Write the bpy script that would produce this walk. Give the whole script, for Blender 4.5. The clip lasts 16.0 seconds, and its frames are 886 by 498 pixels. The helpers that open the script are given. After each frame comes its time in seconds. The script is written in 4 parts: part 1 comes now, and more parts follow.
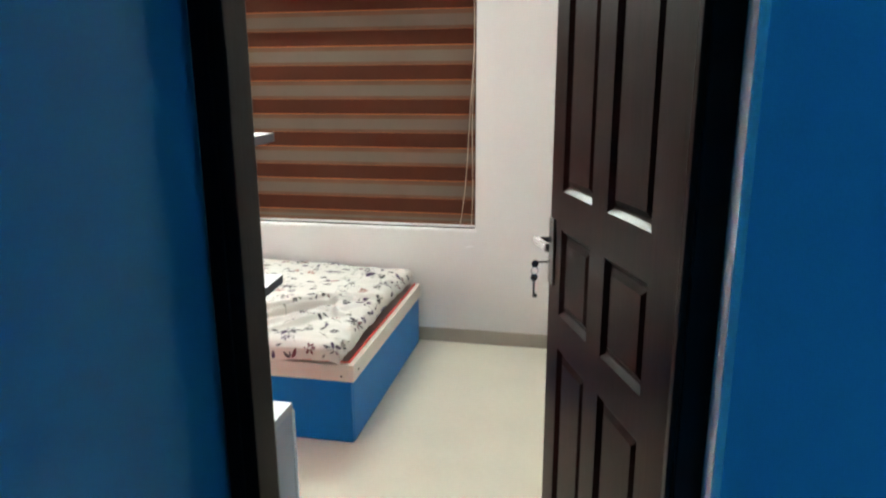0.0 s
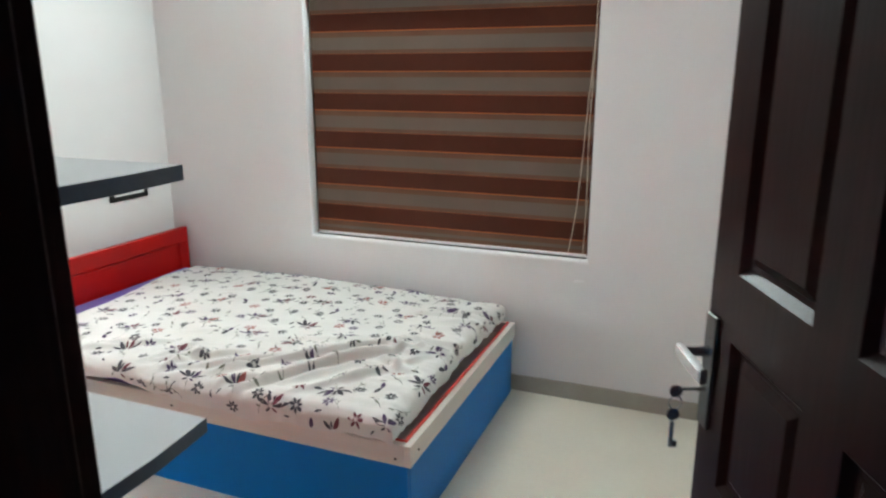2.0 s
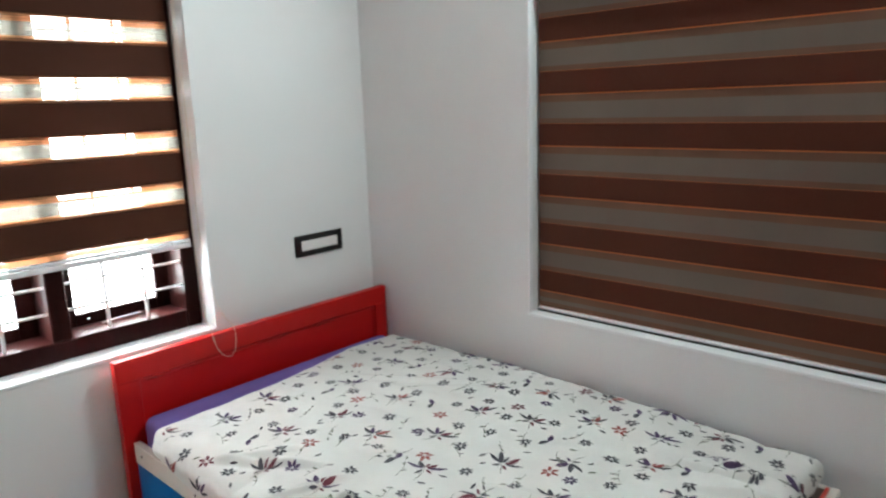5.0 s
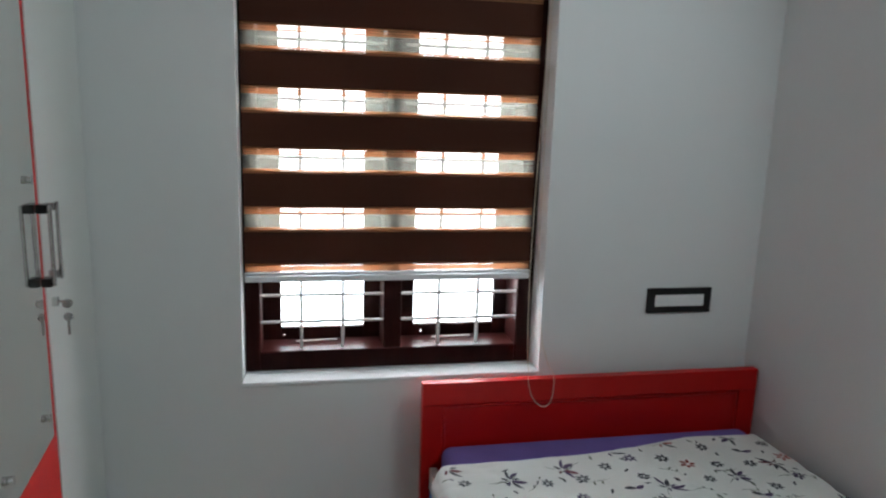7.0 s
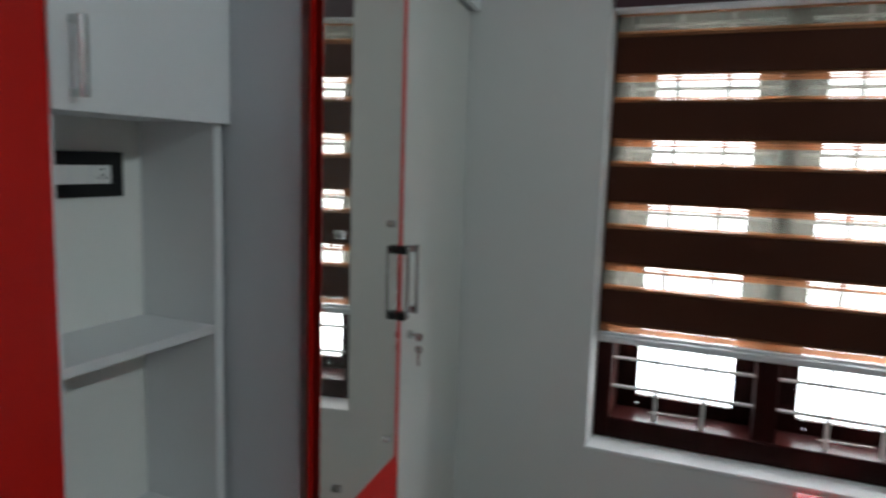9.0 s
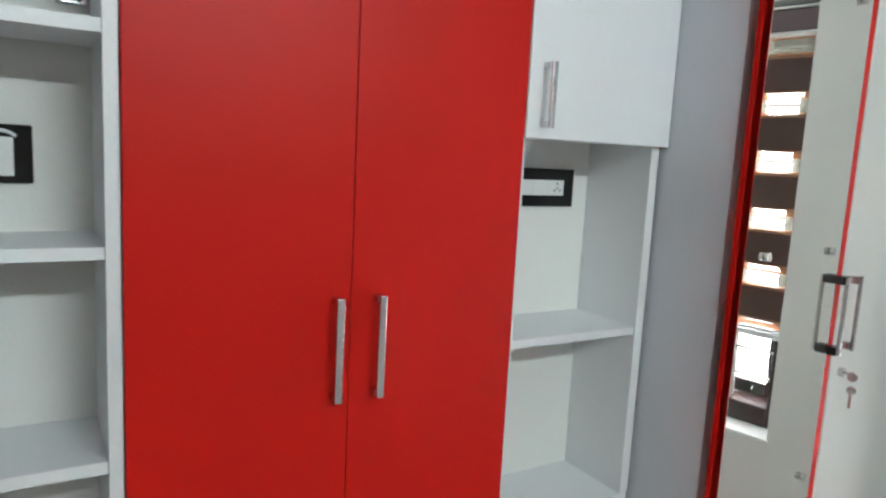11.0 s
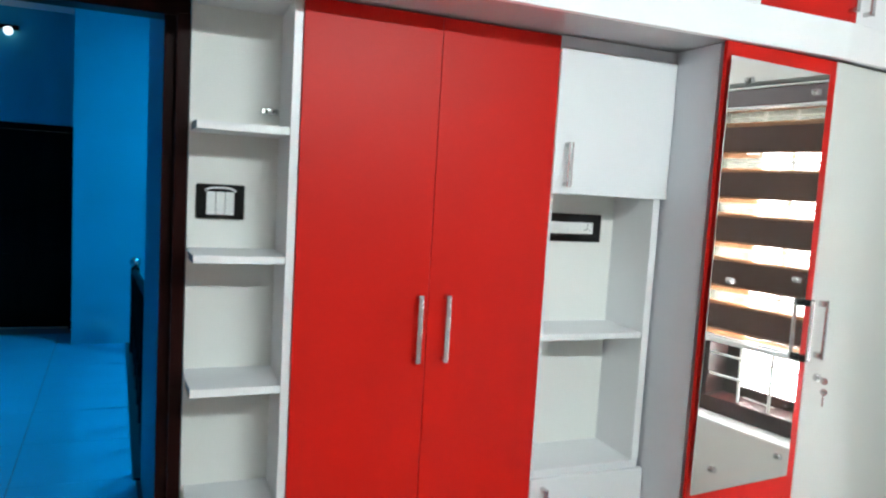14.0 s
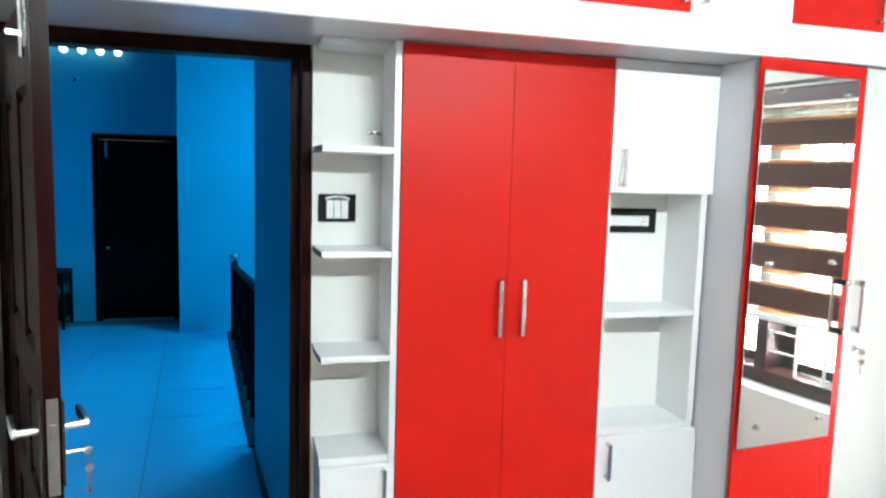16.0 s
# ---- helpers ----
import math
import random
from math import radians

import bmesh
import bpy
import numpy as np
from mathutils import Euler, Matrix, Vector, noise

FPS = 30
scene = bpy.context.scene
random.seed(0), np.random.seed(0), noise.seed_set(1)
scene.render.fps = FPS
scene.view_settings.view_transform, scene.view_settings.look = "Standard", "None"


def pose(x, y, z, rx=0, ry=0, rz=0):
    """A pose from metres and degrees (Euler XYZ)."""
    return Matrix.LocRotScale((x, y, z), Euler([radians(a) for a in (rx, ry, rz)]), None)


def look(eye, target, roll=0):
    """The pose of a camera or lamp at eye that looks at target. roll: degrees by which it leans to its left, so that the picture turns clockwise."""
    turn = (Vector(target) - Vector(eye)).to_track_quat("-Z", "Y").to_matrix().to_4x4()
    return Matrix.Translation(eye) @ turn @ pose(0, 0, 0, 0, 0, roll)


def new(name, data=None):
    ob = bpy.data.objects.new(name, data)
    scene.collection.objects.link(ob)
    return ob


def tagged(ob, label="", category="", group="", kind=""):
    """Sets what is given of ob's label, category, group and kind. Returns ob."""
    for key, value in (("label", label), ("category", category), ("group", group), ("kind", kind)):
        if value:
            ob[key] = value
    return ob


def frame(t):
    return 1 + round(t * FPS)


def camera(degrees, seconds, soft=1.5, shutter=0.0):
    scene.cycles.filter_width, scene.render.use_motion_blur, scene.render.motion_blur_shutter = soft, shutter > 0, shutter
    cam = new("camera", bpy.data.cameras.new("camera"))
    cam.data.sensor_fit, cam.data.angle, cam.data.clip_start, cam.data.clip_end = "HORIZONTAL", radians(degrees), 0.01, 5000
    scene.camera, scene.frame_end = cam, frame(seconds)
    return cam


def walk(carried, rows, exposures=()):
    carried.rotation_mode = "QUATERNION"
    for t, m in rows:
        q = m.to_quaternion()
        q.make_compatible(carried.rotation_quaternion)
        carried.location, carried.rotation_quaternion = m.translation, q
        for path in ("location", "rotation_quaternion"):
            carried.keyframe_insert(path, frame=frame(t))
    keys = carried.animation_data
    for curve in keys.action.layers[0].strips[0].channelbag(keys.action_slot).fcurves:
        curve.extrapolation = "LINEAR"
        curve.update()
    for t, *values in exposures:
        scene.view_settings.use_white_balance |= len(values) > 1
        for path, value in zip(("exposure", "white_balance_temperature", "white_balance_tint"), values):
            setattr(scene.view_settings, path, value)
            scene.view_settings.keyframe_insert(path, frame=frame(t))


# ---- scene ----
cam = camera(65.9, 16.0, soft=2.2, shutter=0.4)

PATH = [
    (0, (3.053, -1.206, 1.567), (2.662, 0.696, 1.088), -0.3),
    (0.5, (3.071, -1.005, 1.579), (2.607, 0.893, 1.151), 1.0),
    (1, (3.072, -0.803, 1.57), (2.505, 1.056, 1.098), 1.0),
    (1.5, (3.018, -0.603, 1.576), (2.395, 1.25, 1.152), 0.3),
    (2, (2.957, -0.423, 1.559), (2.243, 1.378, 1.062), 0.0),
    (2.5, (2.91, -0.22, 1.581), (2.048, 1.537, 1.168), 0.9),
    (3, (2.841, -0.059, 1.543), (1.924, 1.671, 1.138), 0.4),
    (3.5, (2.718, 0.084, 1.552), (1.718, 1.771, 1.158), -0.0),
    (6, (2.432, 0.731, 1.551), (0.744, 1.739, 1.184), -0.8),
    (6.5, (2.367, 0.844, 1.542), (0.501, 1.494, 1.23), 1.7),
    (7, (2.312, 0.985, 1.597), (0.386, 1.372, 1.221), 1.8),
    (7.5, (2.249, 1.043, 1.601), (0.291, 1.272, 1.26), 2.6),
    (8, (2.199, 1.097, 1.616), (0.221, 1.088, 1.323), 1.9),
    (8.5, (2.176, 1.128, 1.617), (0.22, 0.829, 1.325), 0.8),
    (9, (2.177, 1.152, 1.593), (0.35, 0.378, 1.339), 1.8),
    (9.5, (2.185, 1.184, 1.608), (0.617, -0.03, 1.348), 2.3),
    (10, (2.207, 1.198, 1.613), (0.901, -0.297, 1.367), 2.2),
    (12.5, (2.393, 1.497, 1.646), (1.494, -0.269, 1.374), 2.8),
    (13, (2.433, 1.611, 1.671), (1.593, -0.194, 1.479), 2.1),
    (13.5, (2.427, 1.729, 1.675), (1.6, -0.082, 1.482), 2.7),
    (14, (2.43, 1.877, 1.65), (1.699, 0.024, 1.471), 3.4),
    (14.5, (2.445, 2.015, 1.657), (1.824, 0.127, 1.431), 3.3),
    (15, (2.492, 2.11, 1.666), (1.881, 0.222, 1.42), 3.5),
    (15.5, (2.552, 2.179, 1.673), (1.977, 0.29, 1.356), 2.2),
    (16, (2.588, 2.224, 1.695), (2.049, 0.31, 1.479), 1.6),
]
EXPOSURE = [(0, 0.60, 7200, 10), (1.5, 0.25, 6780, 10), (2.5, 0.10, 6550, 10), (3.5, 0.02, 6480, 10), (6, -0.54, 6500, 10), (6.5, -0.78, 6420, 10),
            (7, -1.34, 6250, 10), (7.5, -1.98, 6250, 10), (8, -2.45, 6350, 10), (8.6, -2.5, 6400, 10), (9.0, -1.82, 6350, 10), (9.5, -1.36, 6300, 10),
            (10, -1.04, 6400, 10), (12.5, 0.18, 6500, 10), (14, 0.06, 6500, 10), (14.5, 0.07, 6500, 10), (15, 0.3, 6500, 10), (15.5, 0.5, 6500, 10),
            (16, 0.66, 6500, 10)]
walk(cam, [(t, look(eye, aim, roll)) for t, eye, aim, roll in PATH], EXPOSURE)

# ---- world, sun, lights ----
world = bpy.data.worlds.new("sky")
scene.world = world
world.use_nodes = True
wn = world.node_tree
sky = wn.nodes.new("ShaderNodeTexSky")
sky.sky_type = 'NISHITA'
sky.sun_disc = False
sky.sun_elevation, sky.sun_rotation = radians(50), radians(90)
wn.links.new(sky.outputs[0], wn.nodes["Background"].inputs[0])
wn.nodes["Background"].inputs[1].default_value = 0.1


def area_lamp(name, m, sx, sy, watts, colour):
    data = bpy.data.lights.new(name, 'AREA')
    data.shape, data.size, data.size_y, data.energy, data.color = 'RECTANGLE', sx, sy, watts, colour
    ob = new(name, data)
    ob.matrix_world = m
    return ob


sun_data = bpy.data.lights.new("sun", 'SUN')
sun_data.energy, sun_data.angle, sun_data.color = 1.2, radians(12), (1.0, 0.96, 0.9)
sun = new("sun", sun_data)
sun.matrix_world = look((8, 0, 10), (0, 0, 0))
# daylight of the sky in the west window's opening
area_lamp("window_daylight", look((-0.33, 1.3, 1.36), (1.0, 1.3, 1.16)), 1.0, 1.2, 28, (0.86, 0.94, 1.0))
# tube light on the north wall, over the window
area_lamp("tube_lamp", look((1.5, 2.615, 2.5), (1.5, 0.9, 1.7)), 1.15, 0.05, 41, (0.84, 0.99, 1.0))
# unseen blue light of the hall, added over the stairwell
area_lamp("hall_unseen_light", look((1.45, -3.5, 2.98), (1.9, -3.6, 0.0)), 1.0, 1.0, 86, (0.0, 0.56, 1.0))

# ---- materials ----
def mat(name, colour, rough=0.5, metal=0.0, vary=0.06, scale=3.0, fine=60.0, bump=0.05, spec=0.5, stretch=(1, 1, 1), coat=0.0, tint=None):
    m = bpy.data.materials.new(name)
    m.use_nodes = True
    nt, b = m.node_tree, m.node_tree.nodes["Principled BSDF"]
    N, L = nt.nodes.new, nt.links.new
    geo, mp = N("ShaderNodeNewGeometry"), N("ShaderNodeMapping")
    mp.inputs["Scale"].default_value = stretch
    L(geo.outputs["Position"], mp.inputs["Vector"])
    big, small = N("ShaderNodeTexNoise"), N("ShaderNodeTexNoise")
    for node, s in ((big, scale), (small, fine)):
        node.inputs["Scale"].default_value = s
        node.inputs["Detail"].default_value = 5
        L(mp.outputs[0], node.inputs["Vector"])
    add = N("ShaderNodeMath")
    add.operation = 'MULTIPLY_ADD'
    add.inputs[1].default_value = 0.35
    L(small.outputs["Fac"], add.inputs[0])
    L(big.outputs["Fac"], add.inputs[2])
    ramp = N("ShaderNodeValToRGB")
    dark = [max(0, c * (1 - vary)) for c in colour]
    light = [min(1, c * (1 + vary)) for c in (tint or colour)]
    ramp.color_ramp.elements[0].position, ramp.color_ramp.elements[0].color = 0.42, (*dark, 1)
    ramp.color_ramp.elements[1].position, ramp.color_ramp.elements[1].color = 0.92, (*light, 1)
    L(add.outputs[0], ramp.inputs[0])
    L(ramp.outputs[0], b.inputs["Base Color"])
    rr = N("ShaderNodeMapRange")
    rr.inputs["To Min"].default_value, rr.inputs["To Max"].default_value = max(0.0, rough * 0.85), min(1, rough * 1.15)
    L(big.outputs["Fac"], rr.inputs["Value"])
    L(rr.outputs[0], b.inputs["Roughness"])
    b.inputs["Metallic"].default_value = metal
    b.inputs["Specular IOR Level"].default_value = spec
    b.inputs["Coat Weight"].default_value = coat
    b.inputs["Coat Roughness"].default_value = 0.12
    if bump:
        bp = N("ShaderNodeBump")
        bp.inputs["Strength"].default_value, bp.inputs["Distance"].default_value = bump, 0.01
        L(small.outputs["Fac"], bp.inputs["Height"])
        L(bp.outputs[0], b.inputs["Normal"])
    return m


def glow(name, colour, strength):
    m = bpy.data.materials.new(name)
    m.use_nodes = True
    b = m.node_tree.nodes["Principled BSDF"]
    b.inputs["Base Color"].default_value = (*colour, 1)
    b.inputs["Emission Color"].default_value = (*colour, 1)
    b.inputs["Emission Strength"].default_value = strength
    return m


def sheer(name, colour, clear):
    """Thin net fabric: part open, part translucent cloth."""
    m = bpy.data.materials.new(name)
    m.use_nodes = True
    nt = m.node_tree
    N, L = nt.nodes.new, nt.links.new
    out = nt.nodes["Material Output"]
    nt.nodes.remove(nt.nodes["Principled BSDF"])
    geo, no = N("ShaderNodeNewGeometry"), N("ShaderNodeTexNoise")
    no.inputs["Scale"].default_value = 9
    L(geo.outputs["Position"], no.inputs["Vector"])
    ramp = N("ShaderNodeValToRGB")
    ramp.color_ramp.elements[0].color = (*[c * 0.85 for c in colour], 1)
    ramp.color_ramp.elements[1].color = (*colour, 1)
    L(no.outputs["Fac"], ramp.inputs[0])
    tr, tl, df = N("ShaderNodeBsdfTransparent"), N("ShaderNodeBsdfTranslucent"), N("ShaderNodeBsdfDiffuse")
    L(ramp.outputs[0], tl.inputs[0])
    L(ramp.outputs[0], df.inputs[0])
    a, b = N("ShaderNodeMixShader"), N("ShaderNodeMixShader")
    a.inputs[0].default_value, b.inputs[0].default_value = 0.5, clear
    L(tl.outputs[0], a.inputs[1])
    L(df.outputs[0], a.inputs[2])
    L(a.outputs[0], b.inputs[1])
    L(tr.outputs[0], b.inputs[2])
    L(b.outputs[0], out.inputs[0])
    return m


WALL = mat("white_wall_paint", (0.75, 0.748, 0.74), 0.75, vary=0.035, scale=1.3, fine=220, bump=0.10)
NICHE = mat("cream_wall_paint", (0.83, 0.825, 0.79), 0.7, vary=0.03, scale=2, fine=200, bump=0.08)
CEIL = mat("ceiling_paint", (0.80, 0.80, 0.79), 0.8, vary=0.03, scale=1, fine=150)
BLUE_WALL = mat("blue_wall_paint", (0.025, 0.42, 0.56), 0.6, vary=0.08, scale=1.2, fine=180, bump=0.08)
PLASTER = mat("bare_plaster_edge", (0.74, 0.75, 0.74), 0.8, vary=0.15, scale=6, fine=120, bump=0.2)
FLOOR = mat("cream_vitrified_tile", (0.66, 0.62, 0.52), 0.22, vary=0.05, scale=2.2, fine=45, bump=0.01)
SKIRT = mat("beige_skirting_tile", (0.36, 0.33, 0.28), 0.35, vary=0.08, scale=6, fine=60, bump=0.02)
# whitish tile with the hall's blue light put into its base colour
HALL_TILE = mat("blue_lit_glossy_hall_tile", (0.14, 0.52, 0.72), 0.11, vary=0.05, scale=2, fine=40, bump=0.01)
GROUT = mat("dark_grout", (0.16, 0.16, 0.16), 0.9)
GRANITE = mat("dark_granite", (0.02, 0.02, 0.025), 0.3, vary=0.4, scale=30, fine=160)
MAROON = mat("dark_maroon_wood", (0.0135, 0.0030, 0.0026), 0.30, vary=0.25, scale=3.5, fine=22, bump=0.03, stretch=(6, 6, 0.5), spec=0.07, tint=(0.020, 0.0045, 0.0038))
DARK_DOOR = mat("black_brown_wood", (0.004, 0.003, 0.003), 0.5, spec=0.06, vary=0.4, scale=4, fine=30, stretch=(6, 6, 0.5))
RED = mat("red_laminate", (0.52, 0.007, 0.003), 0.43, vary=0.06, scale=1.5, fine=260, bump=0.035, spec=0.20)
RED_WOOD = mat("red_painted_wood", (0.44, 0.007, 0.006), 0.34, vary=0.12, scale=2.5, fine=90, bump=0.05, stretch=(1, 0.4, 3), spec=0.25)
CREAM_DOOR = mat("warm_white_laminate", (0.66, 0.665, 0.635), 0.36, vary=0.03, scale=2, fine=240, bump=0.03)
WHITE = mat("white_laminate", (0.80, 0.804, 0.818), 0.33, vary=0.03, scale=2, fine=240, bump=0.03)
EDGE = mat("white_edge_band", (0.83, 0.83, 0.835), 0.35, vary=0.03, scale=5, fine=120)
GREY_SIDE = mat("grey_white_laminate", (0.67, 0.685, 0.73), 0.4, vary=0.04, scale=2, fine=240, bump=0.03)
# white laminate greyed in its colour for the shade under the loft
UNDER = mat("shade_greyed_underside", (0.52, 0.53, 0.55), 0.2, vary=0.04, scale=2, fine=240, bump=0.03)
DARK_EDGE = mat("grey_shelf_edge", (0.14, 0.15, 0.17), 0.5, vary=0.08, scale=8, fine=120)
BLUE = mat("blue_laminate", (0.002, 0.155, 0.47), 0.34, vary=0.06, scale=1.5, fine=240, bump=0.03, spec=0.1)
CREAM = mat("cream_board_edge", (0.66, 0.60, 0.54), 0.5, vary=0.07, scale=5, fine=120, bump=0.05, stretch=(0.4, 0.4, 4))
RED_EDGE = mat("red_edge_band", (0.70, 0.05, 0.03), 0.4, vary=0.08)
CHROME = mat("brushed_steel", (0.62, 0.62, 0.62), 0.26, 1.0, vary=0.08, scale=20, fine=300)
BRONZE = mat("dark_bronze_plate", (0.10, 0.105, 0.10), 0.34, 1.0, vary=0.15, scale=12, fine=200)
STEEL = mat("worn_lock_steel", (0.34, 0.33, 0.32), 0.42, 1.0, vary=0.15, scale=25, fine=220)
BLACK = mat("black_gloss_plastic", (0.006, 0.006, 0.006), 0.22, vary=0.2, scale=10)
SWITCH = mat("white_switch_plastic", (0.80, 0.80, 0.78), 0.35, vary=0.02, scale=12)
HOLE = mat("dark_socket_hole", (0.01, 0.01, 0.01), 0.8)
SHEET = mat("white_cotton_sheet", (0.67, 0.655, 0.62), 0.9, vary=0.05, scale=4, fine=420, bump=0.12, spec=0.2)
PURPLE = mat("purple_mattress_cloth", (0.17, 0.12, 0.36), 0.85, vary=0.12, scale=8, fine=300, bump=0.2, spec=0.2)
BAND1 = mat("dark_brown_blind_cloth", (0.066, 0.017, 0.0085), 0.85, vary=0.10, scale=4, fine=380, bump=0.12, spec=0.2)
TAUPE = mat("taupe_blind_cloth", (0.125, 0.100, 0.080), 0.9, vary=0.08, scale=4, fine=380, bump=0.12, spec=0.2)
FRINGE = mat("rust_taupe_blind_cloth", (0.125, 0.064, 0.040), 0.9, vary=0.18, scale=5, fine=380, bump=0.12, spec=0.2)
ORANGE = mat("rust_blind_selvedge", (0.36, 0.105, 0.03), 0.85, vary=0.12, scale=6, fine=300, spec=0.2)
BAND2 = mat("brown_blind_cloth", (0.054, 0.0165, 0.0085), 0.85, vary=0.10, scale=4, fine=380, bump=0.12, spec=0.2)
NET = sheer("pale_blind_net", (0.36, 0.35, 0.29), 0.58)
RUSTNET = sheer("rust_blind_net", (0.50, 0.23, 0.11), 0.26)
CORD = mat("cream_cord", (0.70, 0.62, 0.50), 0.7, vary=0.08, scale=30)
ALU = mat("white_aluminium_rail", (0.72, 0.73, 0.74), 0.35, vary=0.03, scale=8)
CASSETTE = mat("plum_blind_cassette", (0.07, 0.03, 0.04), 0.5, vary=0.1, scale=5)
GRILLE = mat("white_painted_iron", (0.64, 0.63, 0.61), 0.45, vary=0.06, scale=12)
MIRROR = mat("dusty_mirror_glass", (0.86, 0.857, 0.815), 0.015, 0.965, vary=0.01, scale=3, fine=6, bump=0.012)
DAY = glow("overcast_daylight", (1.0, 1.0, 1.0), 40.0)
BULB = glow("lit_globe", (0.85, 0.98, 1.0), 1.6)
TUBE = glow("lit_tube", (0.9, 0.98, 1.0), 3.0)
PANEL = glow("added_blue_panel", (0.05, 0.45, 1.0), 4.0)
GLASS = bpy.data.materials.new("window_glass")
GLASS.use_nodes = True
gb = GLASS.node_tree.nodes["Principled BSDF"]
gb.inputs["Transmission Weight"].default_value, gb.inputs["Roughness"].default_value = 1.0, 0.02
gb.inputs["IOR"].default_value = 1.02
INKS = [mat("ink_" + n, c, 0.9, vary=0.15, scale=30, spec=0.1) for n, c in (
    ("purple", (0.105, 0.074, 0.135)), ("wine", (0.180, 0.062, 0.078)), ("slate", (0.092, 0.090, 0.102)),
    ("leaf", (0.19, 0.20, 0.16)), ("rust", (0.34, 0.10, 0.09)))]

# ---- builders ----
PLACE = {}


def thing(name, at, label, category="", group="", kind=""):
    ob = new(name)
    ob.location = at
    ob.empty_display_size = 0.1
    PLACE[ob] = Vector(at)
    return tagged(ob, label, category, group, kind)


def part(name, bm, material, parent=None, label="", smooth=False):
    """Links a bmesh given in world metres as one mesh object, under a thing or a part."""
    lo = Vector([min(v.co[i] for v in bm.verts) for i in range(3)])
    hi = Vector([max(v.co[i] for v in bm.verts) for i in range(3)])
    mid = Vector(((lo.x + hi.x) / 2, (lo.y + hi.y) / 2, lo.z))
    bmesh.ops.translate(bm, vec=-mid, verts=bm.verts)
    me = bpy.data.meshes.new(name)
    bm.normal_update()
    bm.to_mesh(me)
    bm.free()
    for mm in (material if isinstance(material, (list, tuple)) else [material]):
        me.materials.append(mm)
    if smooth:
        for p in me.polygons:
            p.use_smooth = True
    ob = new(name, me)
    ob.location = mid - (PLACE[parent] if parent else Vector())
    ob.parent = parent
    PLACE[ob] = mid
    if label:
        ob["label"] = label
    return ob


def whole(name, bm, material, label, category="", kind="", group="", smooth=False):
    return tagged(part(name, bm, material, None, "", smooth), label, category, group, kind)


def boxes(*spans, bevel=0.0, segments=1):
    """One bmesh of boxes, each (x0, x1, y0, y1, z0, z1)."""
    bm = bmesh.new()
    for x0, x1, y0, y1, z0, z1 in spans:
        m = Matrix.Translation(((x0 + x1) / 2, (y0 + y1) / 2, (z0 + z1) / 2)) @ Matrix.Diagonal((x1 - x0, y1 - y0, z1 - z0, 1))
        bmesh.ops.create_cube(bm, size=1, matrix=m)
    if bevel:
        bmesh.ops.bevel(bm, geom=bm.edges[:], offset=bevel, segments=segments, affect='EDGES', profile=0.6)
    return bm


def tube(points, r, sides=8):
    """A round bar along a line of points."""
    bm = bmesh.new()
    pts = [Vector(p) for p in points]
    rings = []
    for i, p in enumerate(pts):
        way = (pts[min(i + 1, len(pts) - 1)] - pts[max(i - 1, 0)]).normalized()
        side = way.cross(Vector((0.3, 0.2, 1)) if abs(way.z) < 0.9 else Vector((1, 0.1, 0))).normalized()
        up = side.cross(way)
        rings.append([bm.verts.new(p + r * (math.cos(a) * side + math.sin(a) * up)) for a in [2 * math.pi * k / sides for k in range(sides)]])
    for a, b in zip(rings, rings[1:]):
        for k in range(sides):
            bm.faces.new((a[k], a[(k + 1) % sides], b[(k + 1) % sides], b[k]))
    bm.faces.new(rings[0][::-1])
    bm.faces.new(rings[-1])
    bmesh.ops.recalc_face_normals(bm, faces=bm.faces)
    return bm


def merge(*bms):
    out = bmesh.new()
    for b in bms:
        me = bpy.data.meshes.new("join")
        b.to_mesh(me)
        b.free()
        out.from_mesh(me)
        bpy.data.meshes.remove(me)
    return out


def disc(at, r, depth, axis='y', sides=20):
    bm = bmesh.new()
    turn = {'y': pose(0, 0, 0, 90), 'x': pose(0, 0, 0, 0, 90), 'z': Matrix()}[axis]
    bmesh.ops.create_cone(bm, cap_ends=True, segments=sides, radius1=r, radius2=r * 0.93, depth=depth, matrix=Matrix.Translation(at) @ turn)
    return bm


def ball(at, r, rings=12, squash=(1, 1, 1)):
    bm = bmesh.new()
    bmesh.ops.create_uvsphere(bm, u_segments=rings * 2, v_segments=rings, radius=r, matrix=Matrix.Translation(at) @ Matrix.Diagonal((*squash, 1)))
    return bm


def moved(bm, m):
    bmesh.ops.transform(bm, matrix=m, verts=bm.verts)
    return bm


# ---- room: x from the west wall, y from the south wall, z up ----
NORTH, EAST, TOP = 2.69, 3.38, 3.0
W1 = (0.96, 2.447, 0.705, 2.13)      # north window: x0, x1, z0, z1
W2 = (0.762, 1.828, 0.676, 2.175)     # west window: y0, y1, z0, z1
whole("floor", boxes((-0.2, EAST + 0.2, -0.2, NORTH + 0.2, -0.12, 0.0)), FLOOR, "polished cream vitrified tile bedroom floor", "floor", "structure")
whole("ceiling", boxes((-0.2, EAST + 0.2, -0.1, NORTH + 0.2, TOP, TOP + 0.1)), CEIL, "plain white painted bedroom ceiling", "ceiling", "structure")
whole("wall_north", boxes((0.0, W1[0], NORTH, NORTH + 0.2, 0, TOP), (W1[1], EAST + 0.2, NORTH, NORTH + 0.2, 0, TOP),
      (W1[0], W1[1], NORTH, NORTH + 0.2, 0, W1[2]), (W1[0], W1[1], NORTH, NORTH + 0.2, W1[3], TOP)), WALL,
      "white painted plaster wall with a window recess", "wall", "structure")
